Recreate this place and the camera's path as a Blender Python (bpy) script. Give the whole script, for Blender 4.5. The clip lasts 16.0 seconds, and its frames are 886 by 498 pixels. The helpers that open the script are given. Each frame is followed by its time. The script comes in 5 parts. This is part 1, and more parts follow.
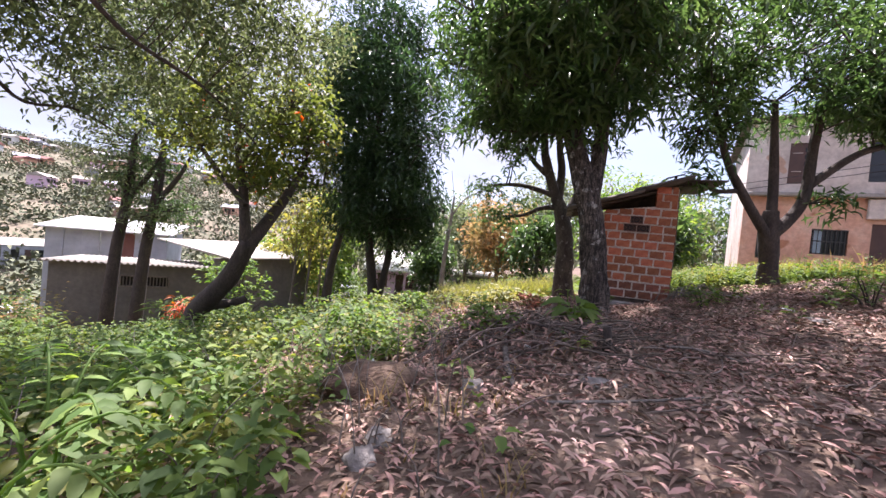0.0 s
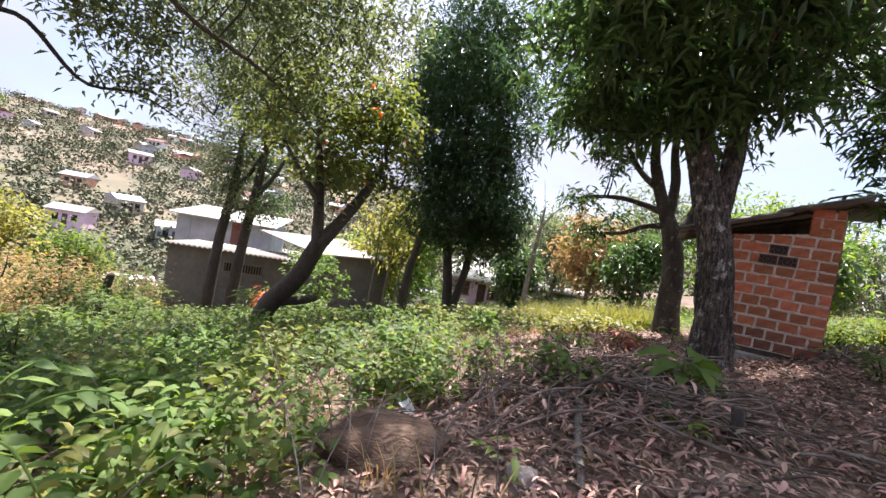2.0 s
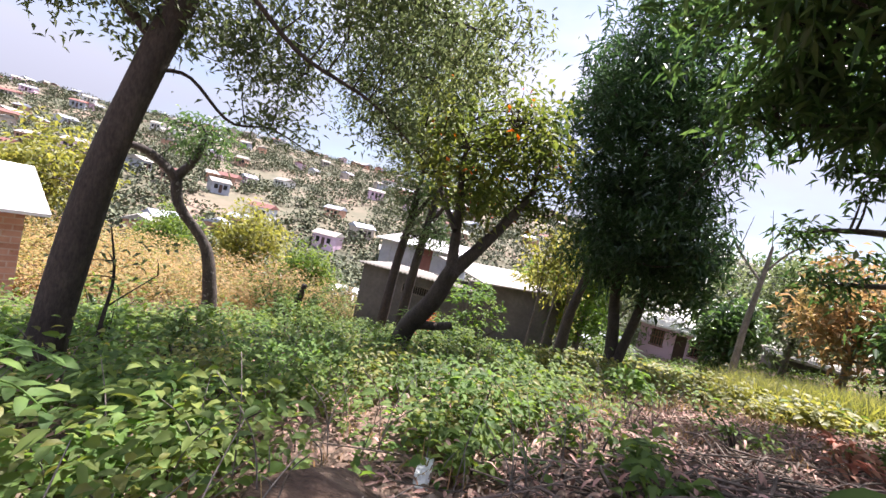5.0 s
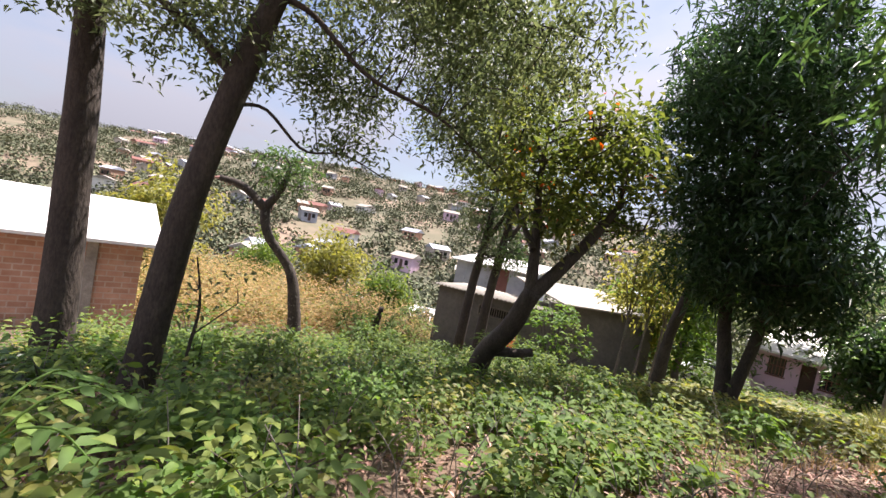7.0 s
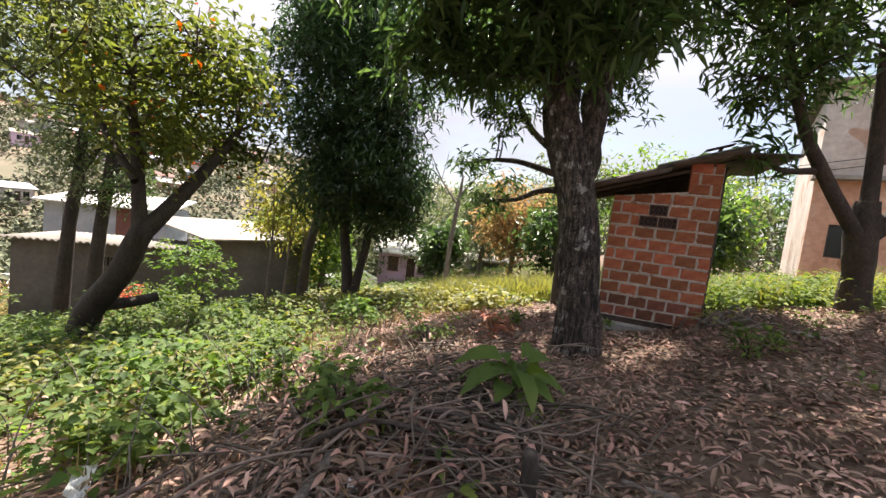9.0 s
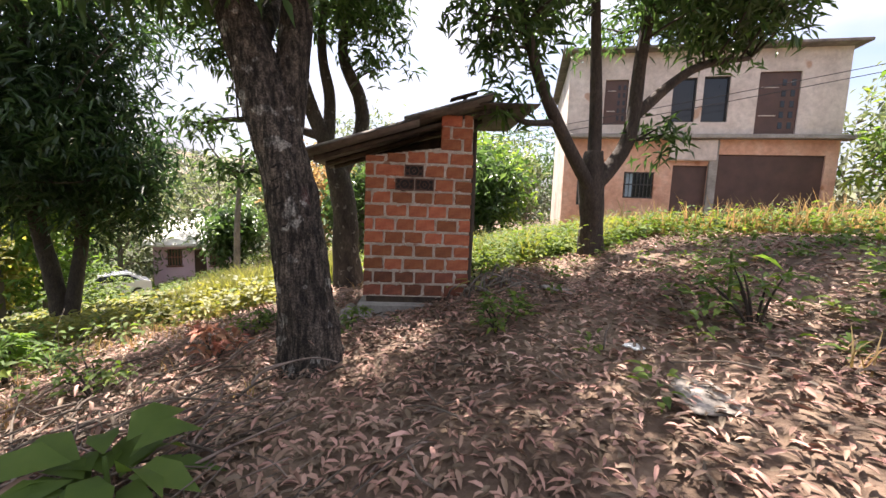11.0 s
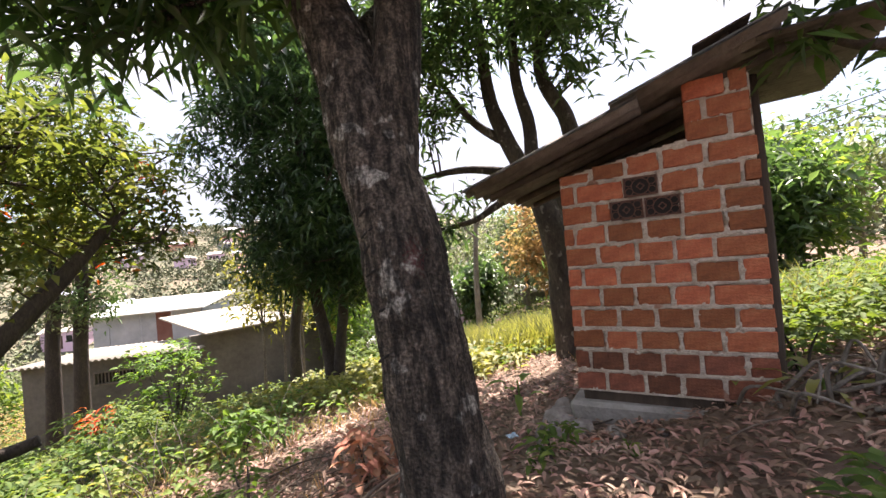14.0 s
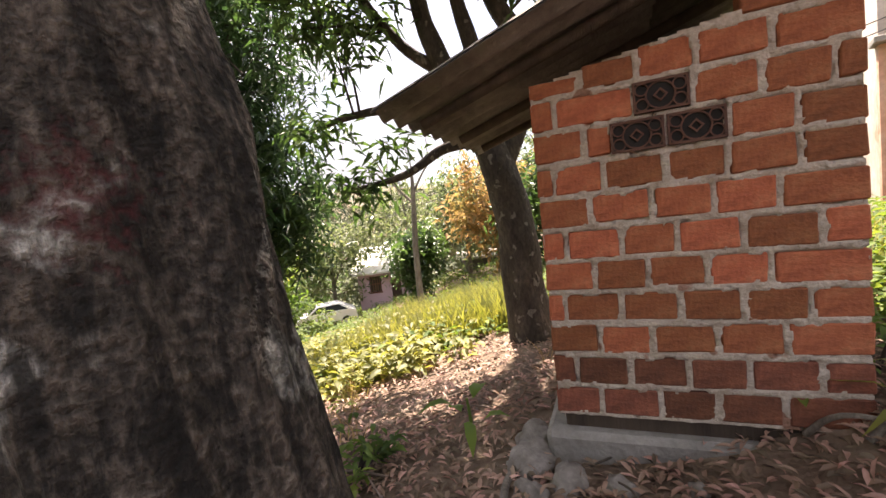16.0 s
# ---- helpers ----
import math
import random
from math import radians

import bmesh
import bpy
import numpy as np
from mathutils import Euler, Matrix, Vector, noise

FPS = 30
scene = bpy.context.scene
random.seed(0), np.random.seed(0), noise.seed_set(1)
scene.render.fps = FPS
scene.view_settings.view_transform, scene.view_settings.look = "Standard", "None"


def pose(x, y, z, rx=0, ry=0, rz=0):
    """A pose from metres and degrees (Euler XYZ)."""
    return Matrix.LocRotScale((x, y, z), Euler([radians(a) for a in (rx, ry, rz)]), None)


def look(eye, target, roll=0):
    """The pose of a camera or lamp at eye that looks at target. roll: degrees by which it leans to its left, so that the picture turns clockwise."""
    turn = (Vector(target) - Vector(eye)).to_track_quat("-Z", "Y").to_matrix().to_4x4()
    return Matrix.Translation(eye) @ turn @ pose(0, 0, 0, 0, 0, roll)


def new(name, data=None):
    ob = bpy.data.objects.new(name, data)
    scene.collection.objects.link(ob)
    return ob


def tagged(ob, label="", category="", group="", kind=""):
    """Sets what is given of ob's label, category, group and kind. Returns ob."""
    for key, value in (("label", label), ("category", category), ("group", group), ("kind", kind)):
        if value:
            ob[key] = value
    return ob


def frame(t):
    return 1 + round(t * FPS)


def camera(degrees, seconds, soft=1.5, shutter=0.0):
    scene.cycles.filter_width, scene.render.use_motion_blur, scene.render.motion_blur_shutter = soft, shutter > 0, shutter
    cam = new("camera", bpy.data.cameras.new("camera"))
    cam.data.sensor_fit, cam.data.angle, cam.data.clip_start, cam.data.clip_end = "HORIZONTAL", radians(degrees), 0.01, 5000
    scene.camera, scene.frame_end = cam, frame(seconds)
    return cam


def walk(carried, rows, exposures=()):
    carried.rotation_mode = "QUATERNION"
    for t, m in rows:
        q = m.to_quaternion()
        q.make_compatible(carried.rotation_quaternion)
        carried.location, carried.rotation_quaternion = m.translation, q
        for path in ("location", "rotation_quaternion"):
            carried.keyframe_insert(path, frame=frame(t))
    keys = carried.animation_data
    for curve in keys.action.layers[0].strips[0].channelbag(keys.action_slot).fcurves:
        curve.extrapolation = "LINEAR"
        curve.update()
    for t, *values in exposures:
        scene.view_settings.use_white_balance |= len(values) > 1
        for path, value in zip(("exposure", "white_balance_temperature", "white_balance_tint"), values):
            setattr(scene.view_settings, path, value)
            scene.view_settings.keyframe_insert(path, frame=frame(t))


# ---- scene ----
cam = camera(94.9, 16.0)
PATH = [
    (0, (0.18, 0.273, 1.311), (0.166, 2.273, 1.27), 5.6),
    (0.5, (0.232, 0.367, 1.379), (-0.036, 2.346, 1.268), 4.2),
    (1, (0.2, 0.71, 1.35), (0.016, 2.702, 1.328), 4.0),
    (1.5, (0.219, 0.92, 1.376), (0.055, 2.913, 1.371), 6.7),
    (2, (0.357, 1.139, 1.411), (-0.091, 3.088, 1.348), 10.0),
    (2.5, (0.442, 1.351, 1.425), (-0.258, 3.221, 1.319), 11.2),
    (3, (0.605, 1.711, 1.486), (-0.021, 3.608, 1.401), 10.1),
    (3.5, (0.824, 1.926, 1.504), (0.269, 3.845, 1.399), 9.2),
    (4, (0.983, 2.012, 1.558), (0.306, 3.89, 1.431), 10.5),
    (4.5, (1.028, 2.127, 1.51), (0.078, 3.883, 1.397), 12.4),
    (5, (1.052, 2.17, 1.576), (-0.239, 3.695, 1.482), 12.7),
    (5.2, (1.074, 2.151, 1.575), (-0.335, 3.567, 1.482), 12.4),
    (7.3, (0.774, 2.477, 1.599), (-0.784, 3.729, 1.525), 10.8),
    (7.5, (0.817, 2.494, 1.605), (-0.696, 3.802, 1.546), 10.6),
    (8, (0.848, 2.42, 1.617), (-0.368, 4.007, 1.583), 8.8),
    (8.5, (1.109, 2.287, 1.631), (0.391, 4.152, 1.545), 7.6),
    (9, (1.444, 2.391, 1.637), (1.273, 4.378, 1.48), 7.0),
    (9.5, (1.827, 2.596, 1.667), (2.213, 4.547, 1.462), 7.1),
    (9.7, (1.964, 2.705, 1.656), (2.547, 4.605, 1.435), 6.9),
    (11.8, (2.742, 3.799, 1.74), (3.281, 5.716, 1.55), -2.0),
    (12, (2.808, 3.886, 1.741), (3.214, 5.839, 1.594), -3.2),
    (12.5, (2.965, 4.087, 1.763), (3.018, 6.086, 1.727), -4.6),
    (13, (2.957, 4.379, 1.724), (2.987, 6.378, 1.676), -4.6),
    (13.5, (3.047, 4.658, 1.711), (3.038, 6.657, 1.632), -7.3),
    (14, (3.104, 4.922, 1.712), (2.597, 6.857, 1.739), -5.3),
    (14.5, (2.997, 5.268, 1.721), (2.519, 7.21, 1.724), -6.1),
    (15, (2.984, 5.596, 1.676), (2.624, 7.562, 1.621), -6.7),
    (15.5, (2.998, 5.913, 1.696), (2.643, 7.88, 1.625), -6.7),
    (16, (2.968, 6.174, 1.65), (2.727, 8.153, 1.491), -6.7),
]
walk(cam, [(t, look(eye, target, roll)) for t, eye, target, roll in PATH],
     exposures=[(0, 1.75, 6050, 28), (1, 1.55, 6300, 24), (2, 1.7, 6200, 22), (3.5, 1.58, 6450, 20), (5, 1.64, 6100, 22), (7.5, 1.32, 6550, 19), (9, 1.6, 6750, 16), (12, 1.98, 6650, 19), (13, 1.9, 6650, 17), (14, 2.0, 6750, 19), (15, 1.95, 7100, 19), (16, 2.12, 7300, 20)])

# ---- light ----
SUN_ELEV, SUN_AZ = radians(64), radians(6)   # azimuth from +y towards -x is positive
world = bpy.data.worlds.new("world")
scene.world = world
world.use_nodes = True
wn, wl = world.node_tree.nodes, world.node_tree.links
sky = wn.new("ShaderNodeTexSky")
sky.sky_type, sky.sun_disc = "NISHITA", False
sky.sun_elevation, sky.sun_rotation = SUN_ELEV, -SUN_AZ
sky.dust_density, sky.air_density = 2.0, 1.0
bg = wn["Background"]
bg.inputs["Strength"].default_value = 0.07
tc = wn.new("ShaderNodeTexCoord")
mp = wn.new("ShaderNodeMapping")
mp.inputs["Scale"].default_value = (1.6, 1.6, 4.0)
cloud = wn.new("ShaderNodeTexNoise")
cloud.inputs["Scale"].default_value, cloud.inputs["Detail"].default_value = 1.7, 7.0
cramp = wn.new("ShaderNodeValToRGB")
cramp.color_ramp.elements[0].position, cramp.color_ramp.elements[1].position = 0.3, 0.62
cmix = wn.new("ShaderNodeMix")
cmix.data_type = "RGBA"
up = wn.new("ShaderNodeSeparateXYZ")
high = wn.new("ShaderNodeMath")
high.operation, high.use_clamp = "MULTIPLY", True
high.inputs[1].default_value = 1.0
veil = wn.new("ShaderNodeMix")
veil.data_type = "RGBA"
veil.inputs["A"].default_value, veil.inputs["B"].default_value = (2.75, 2.85, 3.15, 1), (8.0, 8.3, 9.3, 1)
wl.new(tc.outputs["Generated"], up.inputs["Vector"])
wl.new(up.outputs["Z"], high.inputs[0])
wl.new(high.outputs["Value"], veil.inputs["Factor"])
wl.new(veil.outputs["Result"], cmix.inputs["B"])
wl.new(tc.outputs["Generated"], mp.inputs["Vector"])
wl.new(mp.outputs["Vector"], cloud.inputs["Vector"])
wl.new(cloud.outputs["Fac"], cramp.inputs["Fac"])
wl.new(cramp.outputs["Color"], cmix.inputs["Factor"])
wl.new(sky.outputs["Color"], cmix.inputs["A"])
wl.new(cmix.outputs["Result"], bg.inputs["Color"])
sun = new("sun", bpy.data.lights.new("sun", "SUN"))
sun.data.energy, sun.data.angle, sun.data.color = 5.0, radians(0.6), (1.0, 0.94, 0.84)
sd = Vector((-math.sin(SUN_AZ) * math.cos(SUN_ELEV), math.cos(SUN_AZ) * math.cos(SUN_ELEV), math.sin(SUN_ELEV)))
sun.matrix_world = look(sd * 50, (0, 0, 0))


# ---- materials ----
RED_AT = (0.03, -0.2, 1.43)   # place of a red smear on the nearest trunk, from its foot
def mat(name, cols, scale=4.0, rough=0.85, bump=0.3, detail=6.0, fine=40.0, metal=0.0, rand="", trans=0.0, mapping=None, spots=None, coords="Object", rspread=0.25, hue=0.06, grain=0.0):
    """Noise-driven material: cols are two or three colours; rand: 'object' or 'island' gives each piece its own tone;
    trans: share of light let through (leaves); spots: (colour, scale, size) of lichen or stains."""
    m = bpy.data.materials.new(name)
    m.use_nodes = True
    n, l = m.node_tree.nodes, m.node_tree.links
    b = n["Principled BSDF"]
    b.inputs["Roughness"].default_value, b.inputs["Metallic"].default_value = rough, metal
    c = n.new("ShaderNodeTexCoord")
    src = c.outputs[coords]
    if mapping:
        mpn = n.new("ShaderNodeMapping")
        mpn.inputs["Scale"].default_value = mapping
        l.new(src, mpn.inputs["Vector"])
        src = mpn.outputs["Vector"]
    big = n.new("ShaderNodeTexNoise")
    big.inputs["Scale"].default_value, big.inputs["Detail"].default_value, big.inputs["Roughness"].default_value = scale, detail, 0.62
    l.new(src, big.inputs["Vector"])
    r = n.new("ShaderNodeValToRGB")
    e = r.color_ramp.elements
    e[0].position, e[1].position = 0.33, 0.68
    e[0].color, e[1].color = (*cols[0], 1), (*cols[-1], 1)
    if len(cols) == 3:
        k = e.new(0.5)
        k.color = (*cols[1], 1)
    l.new(big.outputs["Fac"], r.inputs["Fac"])
    col = r.outputs["Color"]
    if spots:
        sc, sz, ss = spots
        v = n.new("ShaderNodeTexNoise")
        v.inputs["Scale"].default_value, v.inputs["Detail"].default_value = ss, 2.0
        l.new(c.outputs[coords], v.inputs["Vector"])
        rr = n.new("ShaderNodeValToRGB")
        rr.color_ramp.elements[0].position, rr.color_ramp.elements[1].position = sz, sz + 0.03
        l.new(v.outputs["Fac"], rr.inputs["Fac"])
        mx = n.new("ShaderNodeMix")
        mx.data_type = "RGBA"
        l.new(rr.outputs["Color"], mx.inputs["Factor"])
        l.new(col, mx.inputs["A"])
        mx.inputs["B"].default_value = (*sc, 1)
        col = mx.outputs["Result"]
    if grain:
        gn = n.new("ShaderNodeTexNoise")
        gn.inputs["Scale"].default_value, gn.inputs["Detail"].default_value, gn.inputs["Roughness"].default_value = scale * 7, 8.0, 0.7
        l.new(src, gn.inputs["Vector"])
        gm = n.new("ShaderNodeMapRange")
        gm.inputs["From Min"].default_value, gm.inputs["From Max"].default_value = 0.3, 0.7
        gm.inputs["To Min"].default_value, gm.inputs["To Max"].default_value = 1 - grain, 1 + grain
        l.new(gn.outputs["Fac"], gm.inputs["Value"])
        gx2 = n.new("ShaderNodeVectorMath")
        gx2.operation = "SCALE"
        l.new(col, gx2.inputs[0])
        l.new(gm.outputs["Result"], gx2.inputs["Scale"])
        col = gx2.outputs["Vector"]
    if rand:
        if rand == "object":
            rv = n.new("ShaderNodeObjectInfo").outputs["Random"]
        else:
            rv = n.new("ShaderNodeNewGeometry").outputs["Random Per Island"]
        ma = n.new("ShaderNodeMapRange")
        ma.inputs["To Min"].default_value, ma.inputs["To Max"].default_value = 1 - rspread * 1.6, 1 + rspread * 1.6
        l.new(rv, ma.inputs["Value"])
        hs = n.new("ShaderNodeHueSaturation")
        mh = n.new("ShaderNodeMapRange")
        mh.inputs["To Min"].default_value, mh.inputs["To Max"].default_value = 0.5 + hue * rspread, 0.5 - hue * rspread
        l.new(rv, mh.inputs["Value"])
        l.new(mh.outputs["Result"], hs.inputs["Hue"])
        l.new(ma.outputs["Result"], hs.inputs["Value"])
        l.new(col, hs.inputs["Color"])
        col = hs.outputs["Color"]
    l.new(col, b.inputs["Base Color"])
    if bump:
        f = n.new("ShaderNodeTexNoise")
        f.inputs["Scale"].default_value, f.inputs["Detail"].default_value = fine, 5.0
        l.new(src, f.inputs["Vector"])
        bp = n.new("ShaderNodeBump")
        bp.inputs["Strength"].default_value, bp.inputs["Distance"].default_value = bump, 0.02
        l.new(f.outputs["Fac"], bp.inputs["Height"])
        l.new(bp.outputs["Normal"], b.inputs["Normal"])
    if trans:
        t = n.new("ShaderNodeBsdfTranslucent")
        br = n.new("ShaderNodeHueSaturation")
        br.inputs["Value"].default_value, br.inputs["Saturation"].default_value, br.inputs["Hue"].default_value = 2.2, 1.1, 0.485
        l.new(col, br.inputs["Color"])
        l.new(br.outputs["Color"], t.inputs["Color"])
        ms = n.new("ShaderNodeMixShader")
        ms.inputs["Fac"].default_value = trans
        l.new(b.outputs["BSDF"], ms.inputs[1])
        l.new(t.outputs["BSDF"], ms.inputs[2])
        l.new(ms.outputs["Shader"], n["Material Output"].inputs["Surface"])
    return m


LEAF_MANGO = mat("leaf_mango", [(0.026, 0.056, 0.018), (0.046, 0.092, 0.026), (0.068, 0.12, 0.036)], 0.8, 0.36, 0, rand="island", trans=0.38)
LEAF_DARK = mat("leaf_dark", [(0.02, 0.048, 0.02), (0.045, 0.09, 0.03)], 0.8, 0.4, 0, rand="island", trans=0.3)
LEAF_BRIGHT = mat("leaf_bright", [(0.06, 0.13, 0.022), (0.1, 0.18, 0.035), (0.15, 0.2, 0.04)], 0.8, 0.68, 0, rand="island", trans=0.42)
LEAF_OLIVE = mat("leaf_olive", [(0.05, 0.08, 0.018), (0.09, 0.12, 0.026), (0.16, 0.165, 0.045)], 0.8, 0.6, 0, rand="island", trans=0.38)
LEAF_GREY = mat("leaf_greygreen", [(0.075, 0.105, 0.045), (0.13, 0.16, 0.07)], 0.7, 0.55, 0, rand="island", trans=0.35)
LEAF_WEED = mat("leaf_weed", [(0.045, 0.09, 0.017), (0.085, 0.142, 0.026), (0.145, 0.185, 0.038)], 0.9, 0.72, 0, rand="island", trans=0.35)
LEAF_YELLOW = mat("leaf_yellowgreen", [(0.13, 0.15, 0.03), (0.2, 0.2, 0.05)], 0.8, 0.55, 0, rand="island", trans=0.4)
LEAF_STRAW = mat("leaf_straw", [(0.2, 0.13, 0.05), (0.29, 0.21, 0.09), (0.2, 0.19, 0.06)], 0.5, 0.8, 0, rand="island", trans=0.3)
LEAF_RED = mat("leaf_red", [(0.42, 0.09, 0.03), (0.5, 0.2, 0.05)], 2, 0.6, 0, rand="island", trans=0.35)
LITTER = mat("dry_leaf", [(0.15, 0.085, 0.058), (0.27, 0.17, 0.118), (0.47, 0.325, 0.245)], 1.3, 0.66, 0, rand="island", rspread=0.42)
FAR_GREEN = mat("far_foliage", [(0.085, 0.105, 0.06), (0.14, 0.15, 0.085)], 0.25, 0.9, 0, rand="island")
SOIL = mat("soil", [(0.085, 0.055, 0.038), (0.15, 0.1, 0.07), (0.24, 0.175, 0.125)], 0.9, 0.95, 0.8, 9, 28, grain=0.22)
BARK = mat("bark", [(0.026, 0.02, 0.017), (0.05, 0.04, 0.033), (0.085, 0.07, 0.058)], 5, 0.92, 1.0, 9, 26, mapping=(1, 1, 0.45), spots=((0.15, 0.138, 0.122), 0.63, 9), grain=0.55)
BARK_NEAR = mat("bark_lichened", [(0.045, 0.036, 0.029), (0.085, 0.068, 0.055), (0.15, 0.124, 0.1)], 4, 0.93, 0.0, 10, 26, mapping=(1, 1, 0.5), spots=((0.26, 0.245, 0.22), 0.61, 7.5), grain=0.75)
kn, kl = BARK_NEAR.node_tree.nodes, BARK_NEAR.node_tree.links
ktc, kmp = kn.new("ShaderNodeTexCoord"), kn.new("ShaderNodeMapping")
kmp.inputs["Scale"].default_value = (1, 1, 0.22)
kl.new(ktc.outputs["Object"], kmp.inputs["Vector"])
kfi, kgr, kad, kbu = kn.new("ShaderNodeTexNoise"), kn.new("ShaderNodeTexNoise"), kn.new("ShaderNodeMath"), kn.new("ShaderNodeBump")
kfi.inputs["Scale"].default_value, kfi.inputs["Detail"].default_value, kfi.inputs["Roughness"].default_value = 30, 6, 0.65
kgr.inputs["Scale"].default_value, kgr.inputs["Detail"].default_value = 70, 5
kad.operation = "ADD"
kl.new(kmp.outputs["Vector"], kfi.inputs["Vector"])
kl.new(ktc.outputs["Object"], kgr.inputs["Vector"])
kl.new(kfi.outputs["Fac"], kad.inputs[0])
kl.new(kgr.outputs["Fac"], kad.inputs[1])
kbu.inputs["Strength"].default_value, kbu.inputs["Distance"].default_value = 1.0, 0.05
kl.new(kad.outputs["Value"], kbu.inputs["Height"])
kl.new(kbu.outputs["Normal"], kn["Principled BSDF"].inputs["Normal"])
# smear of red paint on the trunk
# shade of the furrows put into the colour, from the bump's own noise
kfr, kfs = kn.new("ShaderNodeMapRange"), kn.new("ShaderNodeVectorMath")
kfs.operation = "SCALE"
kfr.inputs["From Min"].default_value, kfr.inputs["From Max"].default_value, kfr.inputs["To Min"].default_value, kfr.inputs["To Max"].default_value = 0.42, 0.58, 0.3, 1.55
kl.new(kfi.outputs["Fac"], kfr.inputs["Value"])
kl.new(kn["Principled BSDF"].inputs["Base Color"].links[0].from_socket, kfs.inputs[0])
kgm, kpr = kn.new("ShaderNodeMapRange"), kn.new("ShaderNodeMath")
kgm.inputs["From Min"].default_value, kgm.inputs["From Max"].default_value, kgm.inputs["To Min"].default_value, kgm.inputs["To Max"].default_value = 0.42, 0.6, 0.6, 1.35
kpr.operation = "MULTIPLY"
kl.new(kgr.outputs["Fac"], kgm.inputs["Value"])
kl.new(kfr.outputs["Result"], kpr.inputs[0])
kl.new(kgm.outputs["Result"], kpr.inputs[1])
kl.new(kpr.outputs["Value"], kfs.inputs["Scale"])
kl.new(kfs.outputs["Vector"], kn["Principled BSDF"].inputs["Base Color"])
kdi, krr, kmx = kn.new("ShaderNodeVectorMath"), kn.new("ShaderNodeMapRange"), kn.new("ShaderNodeMix")
kdi.operation = "DISTANCE"
kdi.inputs[1].default_value = RED_AT
kl.new(ktc.outputs["Object"], kdi.inputs[0])
kno = kn.new("ShaderNodeMath")
kno.operation = "MULTIPLY_ADD"
kno.inputs[1].default_value = 0.16
kl.new(kgr.outputs["Fac"], kno.inputs[0])
kl.new(kdi.outputs["Value"], kno.inputs[2])
krr.inputs["From Min"].default_value, krr.inputs["From Max"].default_value, krr.inputs["To Min"].default_value, krr.inputs["To Max"].default_value = 0.13, 0.2, 0.75, 0.0
kl.new(kno.outputs["Value"], krr.inputs["Value"])
kmx.data_type = "RGBA"
kmx.inputs["B"].default_value = (0.2, 0.03, 0.035, 1)
ksrc = kn["Principled BSDF"].inputs["Base Color"].links[0].from_socket
kl.new(krr.outputs["Result"], kmx.inputs["Factor"])
kl.new(ksrc, kmx.inputs["A"])
kl.new(kmx.outputs["Result"], kn["Principled BSDF"].inputs["Base Color"])
BARK_DARK = mat("bark_dark", [(0.035, 0.027, 0.022), (0.075, 0.058, 0.047)], 6, 0.92, 1.0, 9, 30, mapping=(1, 1, 0.4), grain=0.5)
BARK_PALE = mat("bark_pale", [(0.1, 0.085, 0.07), (0.23, 0.2, 0.17)], 7, 0.9, 0.9, 8, 30, mapping=(1, 1, 0.4), grain=0.5)
BRICK = mat("clay_block", [(0.24, 0.07, 0.035), (0.36, 0.112, 0.05), (0.44, 0.175, 0.085)], 6, 0.9, 0.5, 8, 60, rand="object", rspread=0.22, hue=0.03, grain=0.25, spots=((0.24, 0.085, 0.05), 0.62, 5))
BRICK_DAMP = mat("damp_clay_block", [(0.1, 0.035, 0.022), (0.19, 0.065, 0.036), (0.3, 0.11, 0.06)], 6, 0.85, 0.5, 8, 60, rand="object", rspread=0.2, hue=0.03, grain=0.3)
MORTAR = mat("mortar", [(0.36, 0.29, 0.23), (0.58, 0.51, 0.43)], 9, 0.95, 0.9, 8, 50, grain=0.2, spots=((0.3, 0.17, 0.12), 0.63, 6))
ROOFSHEET = mat("fibre_cement", [(0.085, 0.075, 0.068), (0.16, 0.14, 0.125), (0.24, 0.22, 0.2)], 2.2, 0.9, 0.5, 8, 50, grain=0.22)
TIMBER = mat("old_timber", [(0.035, 0.024, 0.017), (0.09, 0.065, 0.047)], 6, 0.85, 0.7, 8, 40, mapping=(1, 1, 0.15))
CONCRETE = mat("concrete", [(0.2, 0.185, 0.165), (0.34, 0.32, 0.29)], 2.5, 0.92, 0.6, 8, 40, grain=0.22)
STONE = mat("stone", [(0.16, 0.14, 0.12), (0.34, 0.31, 0.28)], 5, 0.92, 0.8, 8, 30, grain=0.22)
# near-black colour that stands in for the shade inside vents and slits
DARK = mat("shade_black", [(0.012, 0.01, 0.009), (0.025, 0.022, 0.02)], 3, 0.9, 0)
PLASTER_LOW = mat("plaster_salmon", [(0.47, 0.25, 0.17), (0.58, 0.34, 0.24), (0.64, 0.44, 0.34)], 0.9, 0.92, 0.35, 9, 30, spots=((0.4, 0.19, 0.11), 0.62, 1.2), grain=0.22)
PLASTER_UP = mat("plaster_bare", [(0.4, 0.34, 0.3), (0.55, 0.48, 0.43), (0.62, 0.56, 0.51)], 0.8, 0.92, 0.35, 9, 30, spots=((0.45, 0.3, 0.22), 0.64, 0.9), grain=0.22)
DOORBROWN = mat("brown_board", [(0.06, 0.032, 0.026), (0.095, 0.05, 0.04)], 2, 0.6, 0.2, 5, 60)
GLASS_DARK = mat("dark_glass", [(0.012, 0.014, 0.016), (0.02, 0.022, 0.025)], 1, 0.12, 0)
PINK = mat("pink_paint", [(0.68, 0.47, 0.6), (0.76, 0.56, 0.68)], 1.2, 0.85, 0.15, 8, 30)
